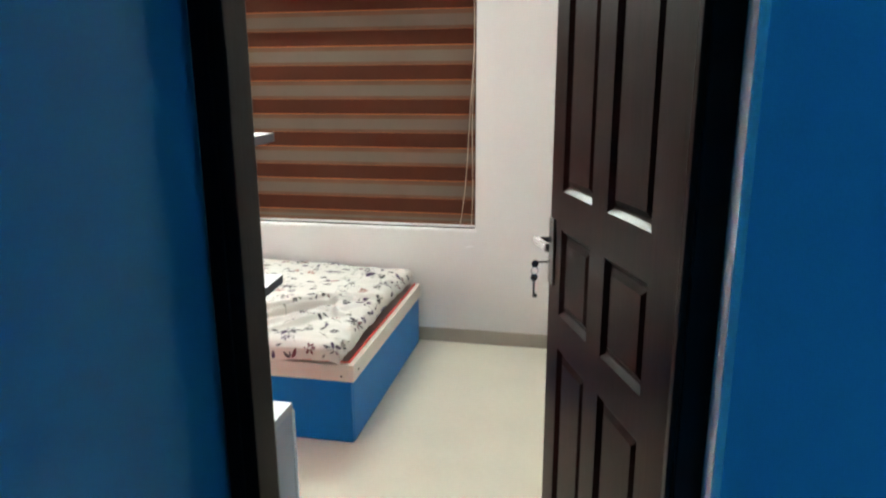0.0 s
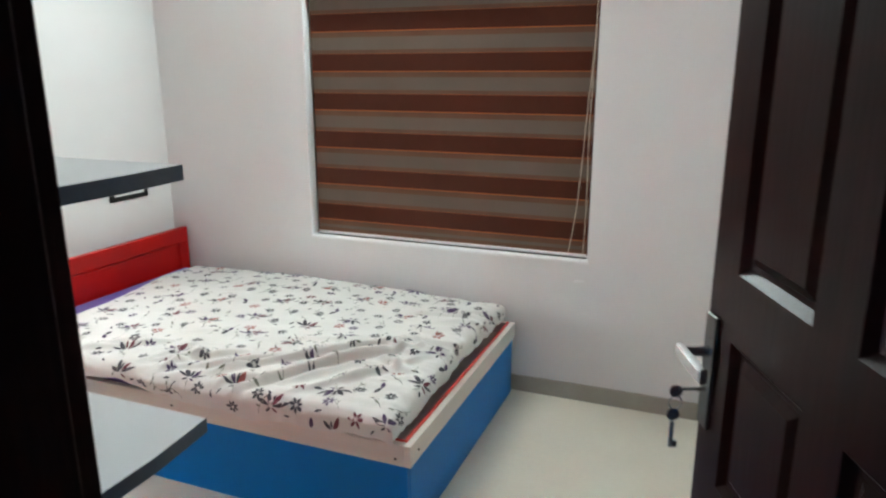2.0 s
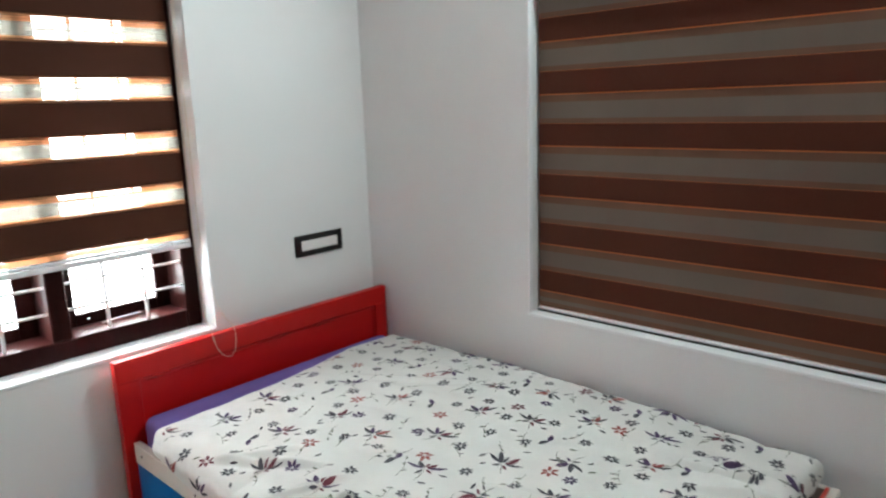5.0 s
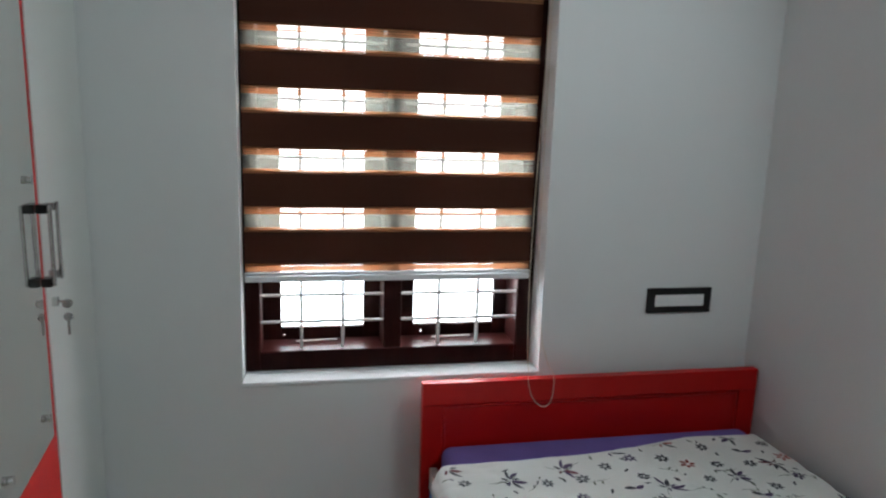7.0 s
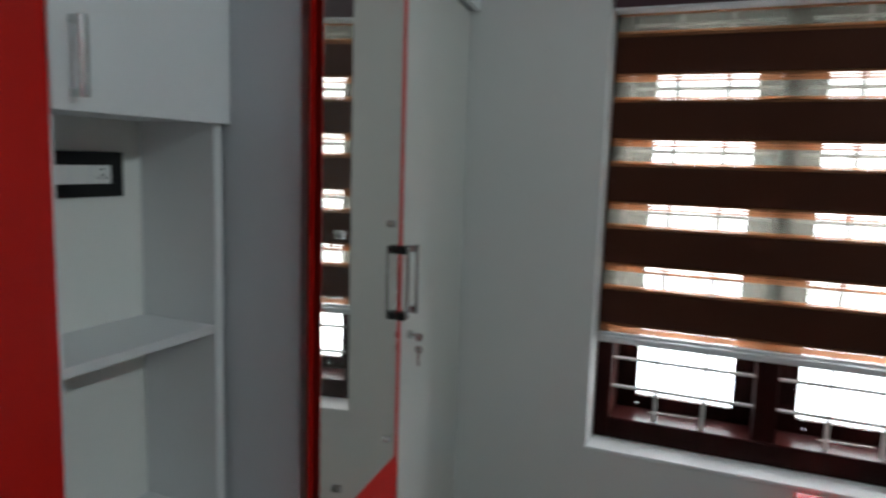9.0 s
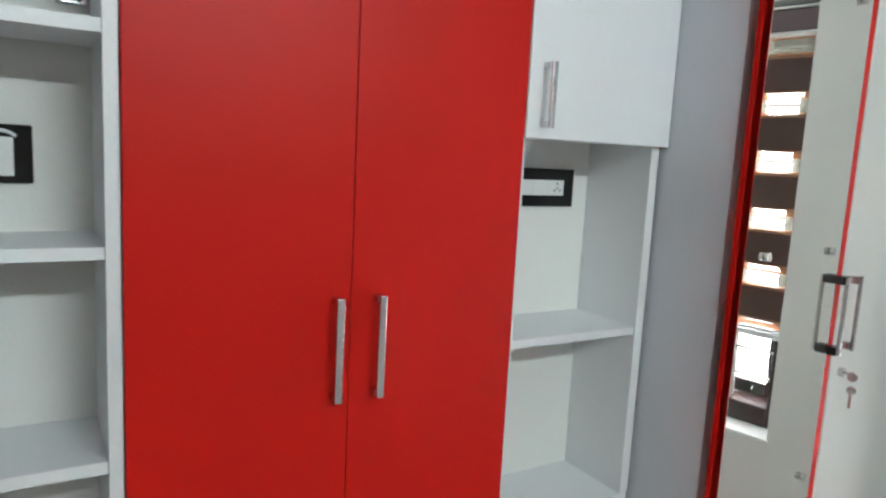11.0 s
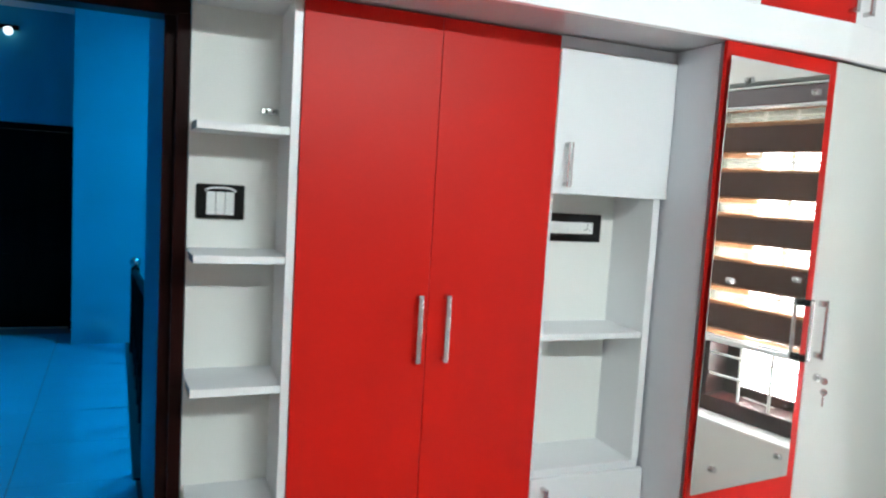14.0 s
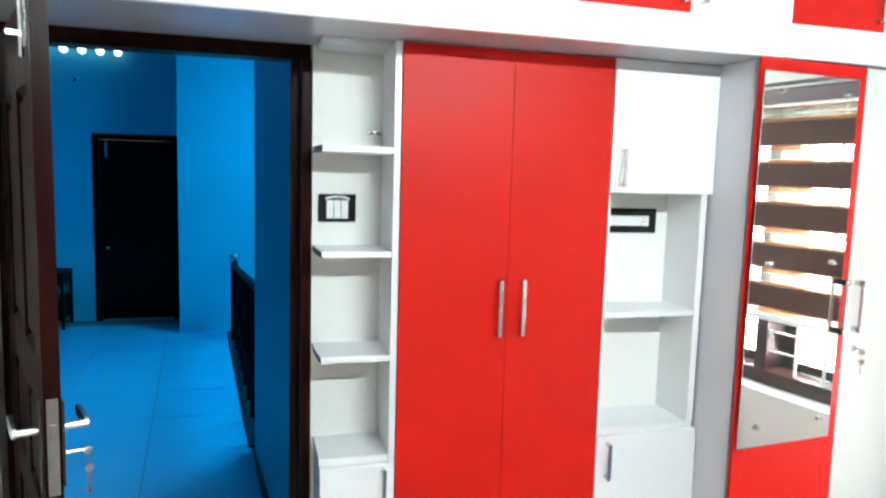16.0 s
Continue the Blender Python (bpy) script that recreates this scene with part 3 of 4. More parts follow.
def flower_print(sheet):
    """Printed petals, leaves and stems that follow the cloth."""
    rnd = random.Random(7)
    verts, faces, inks = [], [], []

    def lift(u, v):
        p = cloth(u, v)
        n = (cloth(u + 0.004, v) - p).cross(cloth(u, v + 0.004) - p)
        n = n.normalized() if n.length > 1e-9 else Vector((0, 0, 1))
        return p + n * 0.0016

    def blade(u, v, ang, length, width, ink, bend=0.0):
        n = 5
        ca, sa = math.cos(ang), math.sin(ang)
        left, right = [], []
        for k in range(n + 1):
            s = k / n
            w = width * math.sin(math.pi * min(s * 0.92 + 0.06, 1)) ** 0.8
            off = bend * length * s * s
            for side, keep in ((1, left), (-1, right)):
                a, c = s * length, off + side * w / 2
                keep.append((u + a * ca - c * sa, v + a * sa + c * ca))
        start = len(verts)
        ring = [p for pair in zip(left, right) for p in pair]
        for p in ring:
            if not (sheet_head(p[1]) + 0.01 < p[0] < 2.11 and sheet_front(p[0]) + 0.006 < p[1] < 2.645):
                return
        for p in ring:
            verts.append(lift(*p))
        for k in range(n):
            a = start + 2 * k
            faces.append((a, a + 1, a + 3, a + 2))
            inks.append(ink)

    def fan(u, v, ang):
        """A lily in side view: long dark side leaves, purple petals, a wine heart, on a curved stem."""
        heart = rnd.choice((1, 1, 4, 0))
        side = rnd.choice((2, 2, 0))
        for da, le, wi, ink in ((-1.40, 0.058, 0.0125, side), (1.40, 0.058, 0.0125, side), (-0.78, 0.046, 0.0175, heart), (0.78, 0.046, 0.0175, rnd.choice((0, 2))),
                                (0.0, 0.030, 0.010, rnd.choice((2, heart))), (2.45, 0.026, 0.010, 2), (-2.45, 0.026, 0.010, heart)):
            s = rnd.uniform(0.82, 1.08)
            a = ang + da + rnd.uniform(-0.12, 0.12)
            blade(u + 0.007 * math.cos(a), v + 0.007 * math.sin(a), a, le * s, wi * s, ink, 0.18 * (1 if da < 0 else -1))
        blade(u, v, ang + math.pi + rnd.uniform(-0.3, 0.3), 0.060, 0.0030, 3, rnd.choice((-0.35, 0.35)))
        a = ang + rnd.choice((-2.0, 2.0))
        blade(u + 0.052 * math.cos(a), v + 0.052 * math.sin(a), a + 0.5, 0.024, 0.008, 2)

    def star(u, v, r, ink, petals):
        a0 = rnd.random() * 6
        for k in range(petals):
            a = a0 + 2 * math.pi * k / petals
            blade(u + 0.22 * r * math.cos(a), v + 0.22 * r * math.sin(a), a, r * rnd.uniform(0.75, 1.1), r * 0.46, ink)

    def twig(u, v, ang):
        bend = rnd.choice((-0.5, 0.5))
        blade(u, v, ang, 0.075, 0.0026, 3, bend)
        for s in (0.4, 0.7, 1.0):
            a, c = s * 0.075, bend * 0.075 * s * s
            pu, pv = u + a * math.cos(ang) - c * math.sin(ang), v + a * math.sin(ang) + c * math.cos(ang)
            blade(pu, pv, ang + rnd.uniform(0.5, 1.3) * rnd.choice((-1, 1)), rnd.uniform(0.014, 0.026), 0.0065, rnd.choice((3, 3, 3, 2)))

    def bow(u, v, ang):
        for da, ink in ((0.0, 0), (2.5, 2)):
            blade(u, v, ang + da, 0.036, 0.019, ink, 0.2)

    spots = []

    def scatter(tries, own, other, kind):
        mine = []
        for _ in range(tries):
            u, v = rnd.uniform(0.2, 2.1), rnd.uniform(1.30, 2.64)
            if all((u - a) ** 2 + (v - b) ** 2 > own * own for a, b in mine) and all((u - a) ** 2 + (v - b) ** 2 > other * other for a, b in spots):
                mine.append((u, v))
        spots.extend(mine)
        for u, v in mine:
            up = rnd.choice((1.85, 1.85, 1.85, 1.57, 2.2, -1.3)) + rnd.uniform(-0.3, 0.3)
            if kind == "fan":
                fan(u, v, up)
            elif kind == "star":
                star(u, v, rnd.uniform(0.019, 0.023), rnd.choice((2, 2, 2, 2, 0)), 7)
            elif kind == "red star":
                star(u, v, 0.025, rnd.choice((1, 4)), 6)
            elif kind == "bow":
                bow(u, v, up)
            elif kind == "twig":
                twig(u, v, up + rnd.choice((0, math.pi)))
            else:
                blade(u, v, rnd.random() * 6.28, 0.026, 0.009, rnd.choice((2, 2, 3)))

    scatter(2500, 0.185, 0.0, "fan")
    scatter(1500, 0.30, 0.085, "bow")
    scatter(1500, 0.27, 0.080, "red star")
    scatter(3000, 0.110, 0.072, "star")
    scatter(3000, 0.105, 0.060, "twig")
    scatter(3000, 0.130, 0.050, "leaf")
    me = bpy.data.meshes.new("flower_print")
    at = PLACE[sheet]
    me.from_pydata([p - at for p in verts], [], faces)
    for i in INKS:
        me.materials.append(i)
    for p, i in zip(me.polygons, inks):
        p.material_index = i
    ob = new("flower_print", me)
    ob.parent = sheet
    tagged(ob, "purple, wine and green printed flowers", "", "", "stuff")


flower_print(bed_sheet())


# ---- wall plates ----
def socket_plate(at, wide, high, facing, label, pins=False, rockers=0):
    """A black modular plate with a white insert on a wall; facing 'x' or 'y'."""
    p = thing("switch_plate", at, label, "switch plate", "switch plates")

    def slab(a0, a1, b0, b1, c0, c1, bevel=0.0):
        if facing == 'x':
            return boxes((at[0] + c0, at[0] + c1, at[1] + a0, at[1] + a1, at[2] + b0, at[2] + b1), bevel=bevel)
        return boxes((at[0] + a0, at[0] + a1, at[1] + c0, at[1] + c1, at[2] + b0, at[2] + b1), bevel=bevel)
    w, h = wide / 2, high / 2
    e, f = 0.032, 0.026
    part("plate", slab(-w, w, -h, h, 0.0005, 0.009, 0.002), BLACK, p, "black glossy plate")
    if rockers:
        iw, ih = 0.0355, 0.034
        for k in range(rockers):
            a = -iw + 2 * iw * k / rockers
            part("rocker", slab(a + 0.0008, a + 2 * iw / rockers - 0.0008, -ih, ih - 0.008, 0.009, 0.013, 0.0015), SWITCH, p, "white rocker")
        arc = [(at[0] - iw - 0.003 + (2 * iw + 0.006) * k / 12, at[1] + 0.0125, at[2] + ih - 0.007 + 0.009 * (1 - abs(k / 6 - 1) ** 4)) for k in range(13)]
        part("cover", tube(arc, 0.0030, 8), EDGE, p, "bright curved top edge", True)
    else:
        part("insert", slab(-w + e, w - e, -h + f, h - f, 0.009, 0.0105, 0.0004), SWITCH, p, "white insert")
        n = 4
        for k in range(1, n):
            a = -w + e + (wide - 2 * e) * k / n
            part("module_gap", slab(a - 0.0006, a + 0.0006, -h + f + 0.002, h - f - 0.002, 0.0105, 0.0109), GREY_SIDE, p)
        if pins:
            for da, db in ((0, 0.010), (-0.008, -0.006), (0.008, -0.006), (0, -0.001)):
                a = -w + e + 0.020
                part("pin_hole", slab(a + da - 0.002, a + da + 0.002, db - 0.002, db + 0.002, 0.0105, 0.0112), HOLE, p)
    return p


socket_plate((0.0, 2.374, 0.942), 0.266, 0.097, 'x', "black rimmed white socket plate over the headboard")
socket_plate((2.322, 0.0, 1.579), 0.120, 0.090, 'y', "black switch plate with white rockers in the shelf", rockers=3)
socket_plate((1.275, 0.0, 1.547), 0.250, 0.088, 'y', "black rimmed white socket plate in the niche", pins=True)


# ---- wardrobes ----
def bar_handle(x, y, z0, z1, parent, w=0.013, out=0.030, label="satin steel bar handle"):
    h = part("handle", boxes((x - w / 2, x + w / 2, y + out - 0.008, y + out, z0, z1), bevel=0.0025, segments=2), CHROME, parent, label)
    part("handle_post", boxes((x - w / 2 + 0.001, x + w / 2 - 0.001, y + 0.0005, y + out - 0.0085, z0 + 0.001, z0 + 0.013), bevel=0.001), CHROME, parent)
    part("handle_post", boxes((x - w / 2 + 0.001, x + w / 2 - 0.001, y + 0.0005, y + out - 0.0085, z1 - 0.013, z1 - 0.001), bevel=0.001), CHROME, parent)


LOFT = 2.086
F = 0.194          # carcass front of the shallow units


def shelf_unit():
    s = thing("shelf_unit", (2.28, 0.1, 0.0), "white laminate open shelf unit beside the door frame", "shelf unit")
    part("side_panel", boxes((2.158, 2.178, 0.001, F + 0.004, 0.0, LOFT - 0.002), bevel=0.001), WHITE, s)
    part("edge_band", boxes((2.1575, 2.1785, F + 0.0045, F + 0.008, 0.0, LOFT - 0.002), bevel=0.001), EDGE, s)
    for z, th in ((1.772, 0.019), (1.458, 0.018), (1.137, 0.019)):
        bm = bmesh.new()
        prof = [(2.1785, 0.001), (2.398, 0.001), (2.398, 0.10), (2.389, F), (2.1785, F)]
        lo = [bm.verts.new((x, y, z - th)) for x, y in prof]
        hi = [bm.verts.new((x, y, z)) for x, y in prof]
        bm.faces.new(lo[::-1])
        bm.faces.new(hi)
        for k in range(5):
            bm.faces.new((lo[k], lo[(k + 1) % 5], hi[(k + 1) % 5], hi[k]))
        sh = part("shelf", bm, WHITE, s)
        part("edge_band", boxes((2.1785, 2.389, F + 0.0005, F + 0.002, z - th, z)), EDGE, sh)
        bm = bmesh.new()
        q = [bm.verts.new(c) for c in ((2.3985, 0.10, z - th), (2.3895, F + 0.002, z - th), (2.3895, F + 0.002, z), (2.3985, 0.10, z), (2.3985, 0.002, z), (2.3985, 0.002, z - th))]
        bm.faces.new(q[:4])
        bm.faces.new((q[0], q[3], q[4], q[5]))
        part("end_band", bm, DARK_EDGE, sh, "dark grey raw shelf end")
    part("cabinet_top", boxes((2.1785, 2.393, 0.001, F + 0.002, 0.796, 0.818), bevel=0.001), WHITE, s)
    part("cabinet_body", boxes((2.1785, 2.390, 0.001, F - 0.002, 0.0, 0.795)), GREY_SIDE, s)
    d = part("cabinet_door", boxes((2.180, 2.391, F, F + 0.018, 0.06, 0.793), bevel=0.0015), WHITE, s, "white laminate cabinet door")
    bar_handle(2.196, F + 0.018, 0.652, 0.784, d)
    hp = part("hinge_plate", boxes((2.182, 2.226, 0.001, 0.010, 1.814, 1.830), bevel=0.002), CHROME, s, "bare steel hinge plate")
    for x in (2.194, 2.213):
        part("screw_hole", disc((x, 0.0108, 1.822), 0.0035, 0.002), HOLE, hp)
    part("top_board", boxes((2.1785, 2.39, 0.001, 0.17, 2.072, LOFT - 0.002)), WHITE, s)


def red_wardrobe():
    w = thing("wardrobe", (1.81, 0.1, 0.0), "tall red two-door laminate wardrobe with steel handles", "wardrobe")
    part("body", boxes((1.464, 2.156, 0.001, F - 0.001, 0.0, LOFT - 0.002)), WHITE, w)
    part("plinth", boxes((1.464, 2.156, F - 0.0005, F + 0.006, 0.0, 0.058)), RED, w)
    for a, b, hx in ((1.8066, 2.1565, 1.835), (1.4625, 1.8054, 1.758)):
        d = part("door", boxes((a, b, F, F + 0.018, 0.06, LOFT - 0.006), bevel=0.0018, segments=2), RED, w, "glossy red laminate door")
        bar_handle(hx, F + 0.018, 1.190, 1.370, d, 0.014)


def white_unit():
    w = thing("cabinet", (1.26, 0.1, 0.0), "white laminate cabinet with an open niche and steel handles", "cabinet")
    x0, x1 = 1.078, 1.4615
    part("side_panel", boxes((x0, x0 + 0.022, 0.001, F, 0.0, LOFT - 0.002)), WHITE, w)
    part("edge_band", boxes((x0 - 0.0005, x0 + 0.0225, F + 0.0005, F + 0.003, 0.85, 1.650)), EDGE, w)
    part("side_panel", boxes((x1 - 0.018, x1, 0.001, F - 0.001, 0.0, LOFT - 0.002)), WHITE, w)
    part("shelf", boxes((x0 + 0.0225, x1 - 0.0185, 0.001, F - 0.001, 1.229, 1.247), bevel=0.001), WHITE, w)
    part("cabinet_top", boxes((x0 + 0.0225, x1 - 0.0185, 0.001, F + 0.002, 0.826, 0.845), bevel=0.001), WHITE, w)
    part("upper_body", boxes((x0 + 0.0225, x1 - 0.0185, 0.001, F - 0.002, 1.656, LOFT - 0.002)), WHITE, w)
    part("lower_body", boxes((x0 + 0.0225, x1 - 0.0185, 0.001, F - 0.002, 0.0, 0.825)), WHITE, w)
    d = part("upper_door", boxes((x0 - 0.010, x1 - 0.001, F + 0.0035, F + 0.020, 1.652, 2.050), bevel=0.0018), WHITE, w, "white laminate upper door")
    bar_handle(1.424, F + 0.020, 1.672, 1.795, d)
    # grey strip standing for the loft's shadow across the door top
    part("top_shade_strip", boxes((x0 - 0.010, x1 - 0.001, F - 0.001, F + 0.012, 2.0525, LOFT - 0.003)), GREY_SIDE, w)
    d = part("lower_door", boxes((x0 - 0.010, x1 - 0.001, F + 0.0035, F + 0.020, 0.06, 0.8245), bevel=0.0018), WHITE, w, "white laminate lower door")
    bar_handle(1.422, F + 0.020, 0.676, 0.804, d)


def mirror_wardrobe():
    w = thing("corner_wardrobe", (0.6, 0.2, 0.0), "deep corner wardrobe with red mirrored door and white door", "wardrobe")
    y = 0.378
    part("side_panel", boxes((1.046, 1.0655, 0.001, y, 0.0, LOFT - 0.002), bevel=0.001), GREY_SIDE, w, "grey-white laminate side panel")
    bm = bmesh.new()
    prof = [(0.002, 0.001), (1.0455, 0.001), (1.0455, y - 0.002), (0.66, y - 0.002), (0.002, 0.280)]
    lo = [bm.verts.new((px, py, 0.0)) for px, py in prof]
    hi = [bm.verts.new((px, py, LOFT - 0.002)) for px, py in prof]
    bm.faces.new(lo[::-1])
    bm.faces.new(hi)
    for k in range(5):
        bm.faces.new((lo[k], lo[(k + 1) % 5], hi[(k + 1) % 5], hi[k]))
    part("body", bm, WHITE, w)
    ajar = Matrix.Translation((1.083, y + 0.023, 0)) @ pose(0, 0, 0, 0, 0, 3.5) @ Matrix.Translation((-1.064, -y, 0))
    d = part("mirror_door", moved(boxes((0.629, 1.064, y + 0.007, y + 0.019, 0.06, LOFT - 0.004), bevel=0.0018, segments=2), ajar), RED, w, "red laminate door with a tall mirror")
    mx0, mx1, mz0, mz1 = 0.661, 1.066, 0.839, 2.040
    # the glass stands a little off the door towards its hinge side
    hung = ajar @ Matrix.Translation((mx0, y + 0.0195, 0)) @ pose(0, 0, 0, 0, 0, 2.2) @ Matrix.Translation((-mx0, -y - 0.0195, 0))
    part("mirror", moved(boxes((mx0, mx1, y + 0.0195, y + 0.0225, mz0, mz1), bevel=0.0006), hung), MIRROR, d, "tall frameless mirror fixed with studs")
    for x in (0.712, 0.990):
        for z in (0.905, 1.442, 1.984):
            part("mirror_stud", moved(disc((x, y + 0.028, z), 0.009, 0.008, 'y', 14), hung), CHROME, d, "small chrome mirror stud")
    # the white door leans back to the west wall
    tip, root = Vector((0.6465, y + 0.018, 0)), Vector((0.003, 0.305, 0))
    way = (root - tip).normalized()
    ang = math.degrees(math.atan2(way.y, way.x)) - 180
    length = (root - tip).length
    turn = Matrix.Translation(tip) @ pose(0, 0, 0, 0, 0, ang)
    wd = part("white_door", moved(boxes((-length, 0, -0.018, 0, 0.06, LOFT - 0.004), bevel=0.0018), turn), CREAM_DOOR, w, "warm white laminate door with a key")
    hx = -0.036
    part("handle", moved(boxes((hx - 0.006, hx + 0.006, 0.022, 0.030, 1.200, 1.382), bevel=0.002), turn), CHROME, wd, "satin steel bar handle")
    for z in (1.212, 1.370):
        part("handle_post", moved(boxes((hx - 0.008, hx + 0.008, 0.0005, 0.0215, z - 0.009, z + 0.009), bevel=0.001), turn), CHROME, wd)
    hx = 0.665
    part("handle", moved(boxes((hx - 0.006, hx + 0.006, y + 0.046, y + 0.054, 1.200, 1.382), bevel=0.002), ajar), CHROME, d, "satin steel bar handle")
    for z in (1.208, 1.374):
        part("handle_post", moved(boxes((hx - 0.020, hx + 0.008, y + 0.0245, y + 0.0455, z - 0.010, z + 0.010), bevel=0.001), ajar), BLACK, d, "black handle block")
    lock = part("lock", moved(disc((-0.052, 0.006, 1.140), 0.012, 0.012, 'y', 16), turn), CHROME, wd, "chrome cam lock")
    part("key", moved(merge(disc((-0.052, 0.018, 1.140), 0.004, 0.020, 'y', 8), disc((-0.052, 0.030, 1.134), 0.012, 0.003, 'x', 14)), turn), CHROME, wd)
    part("hanging_key", moved(merge(disc((-0.056, 0.030, 1.100), 0.011, 0.003, 'z', 14), disc((-0.056, 0.030, 1.100), 0.011, 0.003, 'x', 14), boxes((-0.0575, -0.0545, 0.027, 0.033, 1.056, 1.092))), turn), CHROME, wd, "spare key hanging from its ring")


def loft():
    c = thing("loft_cabinet", (1.75, 0.2, LOFT), "overhead loft cupboard with alternating red and white doors", "loft cabinet")
    def slab(front, back, x0, x1, z0, z1):
        """A board along the wall; front and back are its distances from it, and it bends back west of the corner wardrobe."""
        xs = [x0] + [x for x in (0.6465,) if x0 < x < x1] + [x1]
        lean = lambda x: -0.132 * max(0.0, 0.6465 - x)
        bm = bmesh.new()
        ring = [(x, front + lean(x)) for x in xs] + [(x, back + (lean(x) if back > 0.1 else 0)) for x in reversed(xs)]
        lo = [bm.verts.new((x, y, z0)) for x, y in ring]
        hi = [bm.verts.new((x, y, z1)) for x, y in ring]
        bm.faces.new(lo)
        bm.faces.new(hi[::-1])
        for q in range(len(ring)):
            w = (q + 1) % len(ring)
            bm.faces.new((lo[q], hi[q], hi[w], lo[w]))
        bmesh.ops.recalc_face_normals(bm, faces=bm.faces)
        return bm
    part("base_board", slab(0.405, 0.002, 0.002, EAST - 0.002, LOFT, LOFT + 0.10), UNDER, c, "white underside board with its shade in the colour")
    part("fascia", slab(0.424, 0.4055, 0.002, EAST - 0.002, LOFT - 0.001, LOFT + 0.101), EDGE, c, "white glossy fascia board")
    part("body", slab(0.400, 0.002, 0.002, EAST - 0.002, LOFT + 0.1005, TOP - 0.004), WHITE, c)
    edges = [1.343 + 0.3615 * i for i in range(-4, 7)]
    for i, a in enumerate(edges):
        b = a + 0.3615
        lo_, hi_ = max(a, 0.004), min(b, EAST - 0.004)
        if hi_ - lo_ < 0.05:
            continue
        colour = WHITE if (i % 2 == 1) else RED
        d = part("loft_door", slab(0.419, 0.401, lo_ + 0.001, hi_ - 0.001, LOFT + 0.104, TOP - 0.05), colour, c,
                 "white loft door" if colour is WHITE else "red loft door")
        hx = hi_ - 0.035 if (i % 2 == 1) else lo_ + 0.035
        bar_handle(hx, 0.419 - 0.132 * max(0.0, 0.6465 - hx), LOFT + 0.125, LOFT + 0.25, d)


shelf_unit()
red_wardrobe()
white_unit()
mirror_wardrobe()
loft()


# ---- bedroom door ----
def bedroom_door():
    fr = thing("door_1", (2.86, -0.09, 0.0), "dark maroon six-panel wooden door standing open with keys", "door", "", "structure")
    ya, yb = -0.130, -0.046
    part("frame_jamb", boxes((2.404, 2.436, ya, -0.003, 0.0, 2.046), bevel=0.003, segments=2), MAROON, fr)
    part("frame_jamb", boxes((3.224, 3.305, ya, yb, 0.0, 2.046), bevel=0.004, segments=2), MAROON, fr)
    part("frame_head", boxes((2.404, 3.305, ya, yb, 2.0465, 2.105), bevel=0.004, segments=2), MAROON, fr)
    part("rebate", boxes((2.4365, 2.467, ya, yb, 0.0, 2.046), bevel=0.003, segments=2), MAROON, fr)
    part("door_stop", boxes((3.212, 3.2235, ya + 0.002, yb - 0.040, 0.0, 2.034), bevel=0.002), MAROON, fr)
    # leaf: u from the hinge, w from the hall face into the leaf
    hinge = Vector((3.243, -0.028, 0))
    d = Vector((-0.3577, 0.9338, 0))
    m = Matrix(((d.x, d.y, 0, hinge.x), (d.y, -d.x, 0, hinge.y), (0, 0, 1, 0), (0, 0, 0, 1)))
    W, T = 0.757, 0.034
    rows = ((0.20, 0.845), (0.942, 1.180), (1.282, 1.86))
    cols = ((0.160, 0.374), (0.464, 0.668))
    spans = [(0, cols[0][0], 0, T, 0.008, 2.036), (cols[1][1], W, 0, T, 0.008, 2.036), (cols[0][1], cols[1][0], 0, T, 0.008, 2.036)]
    zs = [0.008, rows[0][0], rows[0][1], rows[1][0], rows[1][1], rows[2][0], rows[2][1], 2.036]
    for a, b in cols:
        for k in range(0, 8, 2):
            spans.append((a, b, 0, T, zs[k], zs[k + 1]))
    leaf = part("leaf", moved(boxes(*spans), m), MAROON, fr, "dark maroon polished wooden door leaf")
    for a, b in cols:
        for c, e in rows:
            bm = bmesh.new()
            # sunk moulding and raised field, both faces
            for face, s in ((0.0, 1), (T, -1)):
                rings = []
                for inset, depth in ((0.0, 0.0), (0.012, 0.012), (0.020, 0.013), (0.034, 0.004), (0.036, 0.004)):
                    w_ = face + s * depth
                    rings.append([bm.verts.new(p) for p in ((a + inset, w_, c + inset), (b - inset, w_, c + inset), (b - inset, w_, e - inset), (a + inset, w_, e - inset))])
                for r0, r1 in zip(rings, rings[1:]):
                    for q in range(4):
                        bm.faces.new((r0[q], r0[(q + 1) % 4], r1[(q + 1) % 4], r1[q]))
                bm.faces.new(rings[-1])
            bmesh.ops.recalc_face_normals(bm, faces=bm.faces)
            part("panel", moved(bm, m), MAROON, leaf)
    for s, face in ((-1, -0.0005), (1, T + 0.0005)):
        w0, w1 = sorted((face, face + s * 0.006))
        part("lock_plate", moved(boxes((0.712, 0.752, w0, w1, 1.012, 1.200), bevel=0.002), m), BRONZE, fr, "dark bronze lock plate")
        w0, w1 = sorted((face + s * 0.006, face + s * 0.052))
        lever = merge(moved(disc((0.732, (w0 + w1) / 2, 1.140), 0.009, w1 - w0, 'y', 14), Matrix()),
                      boxes((0.632, 0.738, min(face + s * 0.042, face + s * 0.056), max(face + s * 0.042, face + s * 0.056), 1.129, 1.152), bevel=0.003))
        part("lever", moved(lever, m), CHROME, fr, "steel lever handle", False)
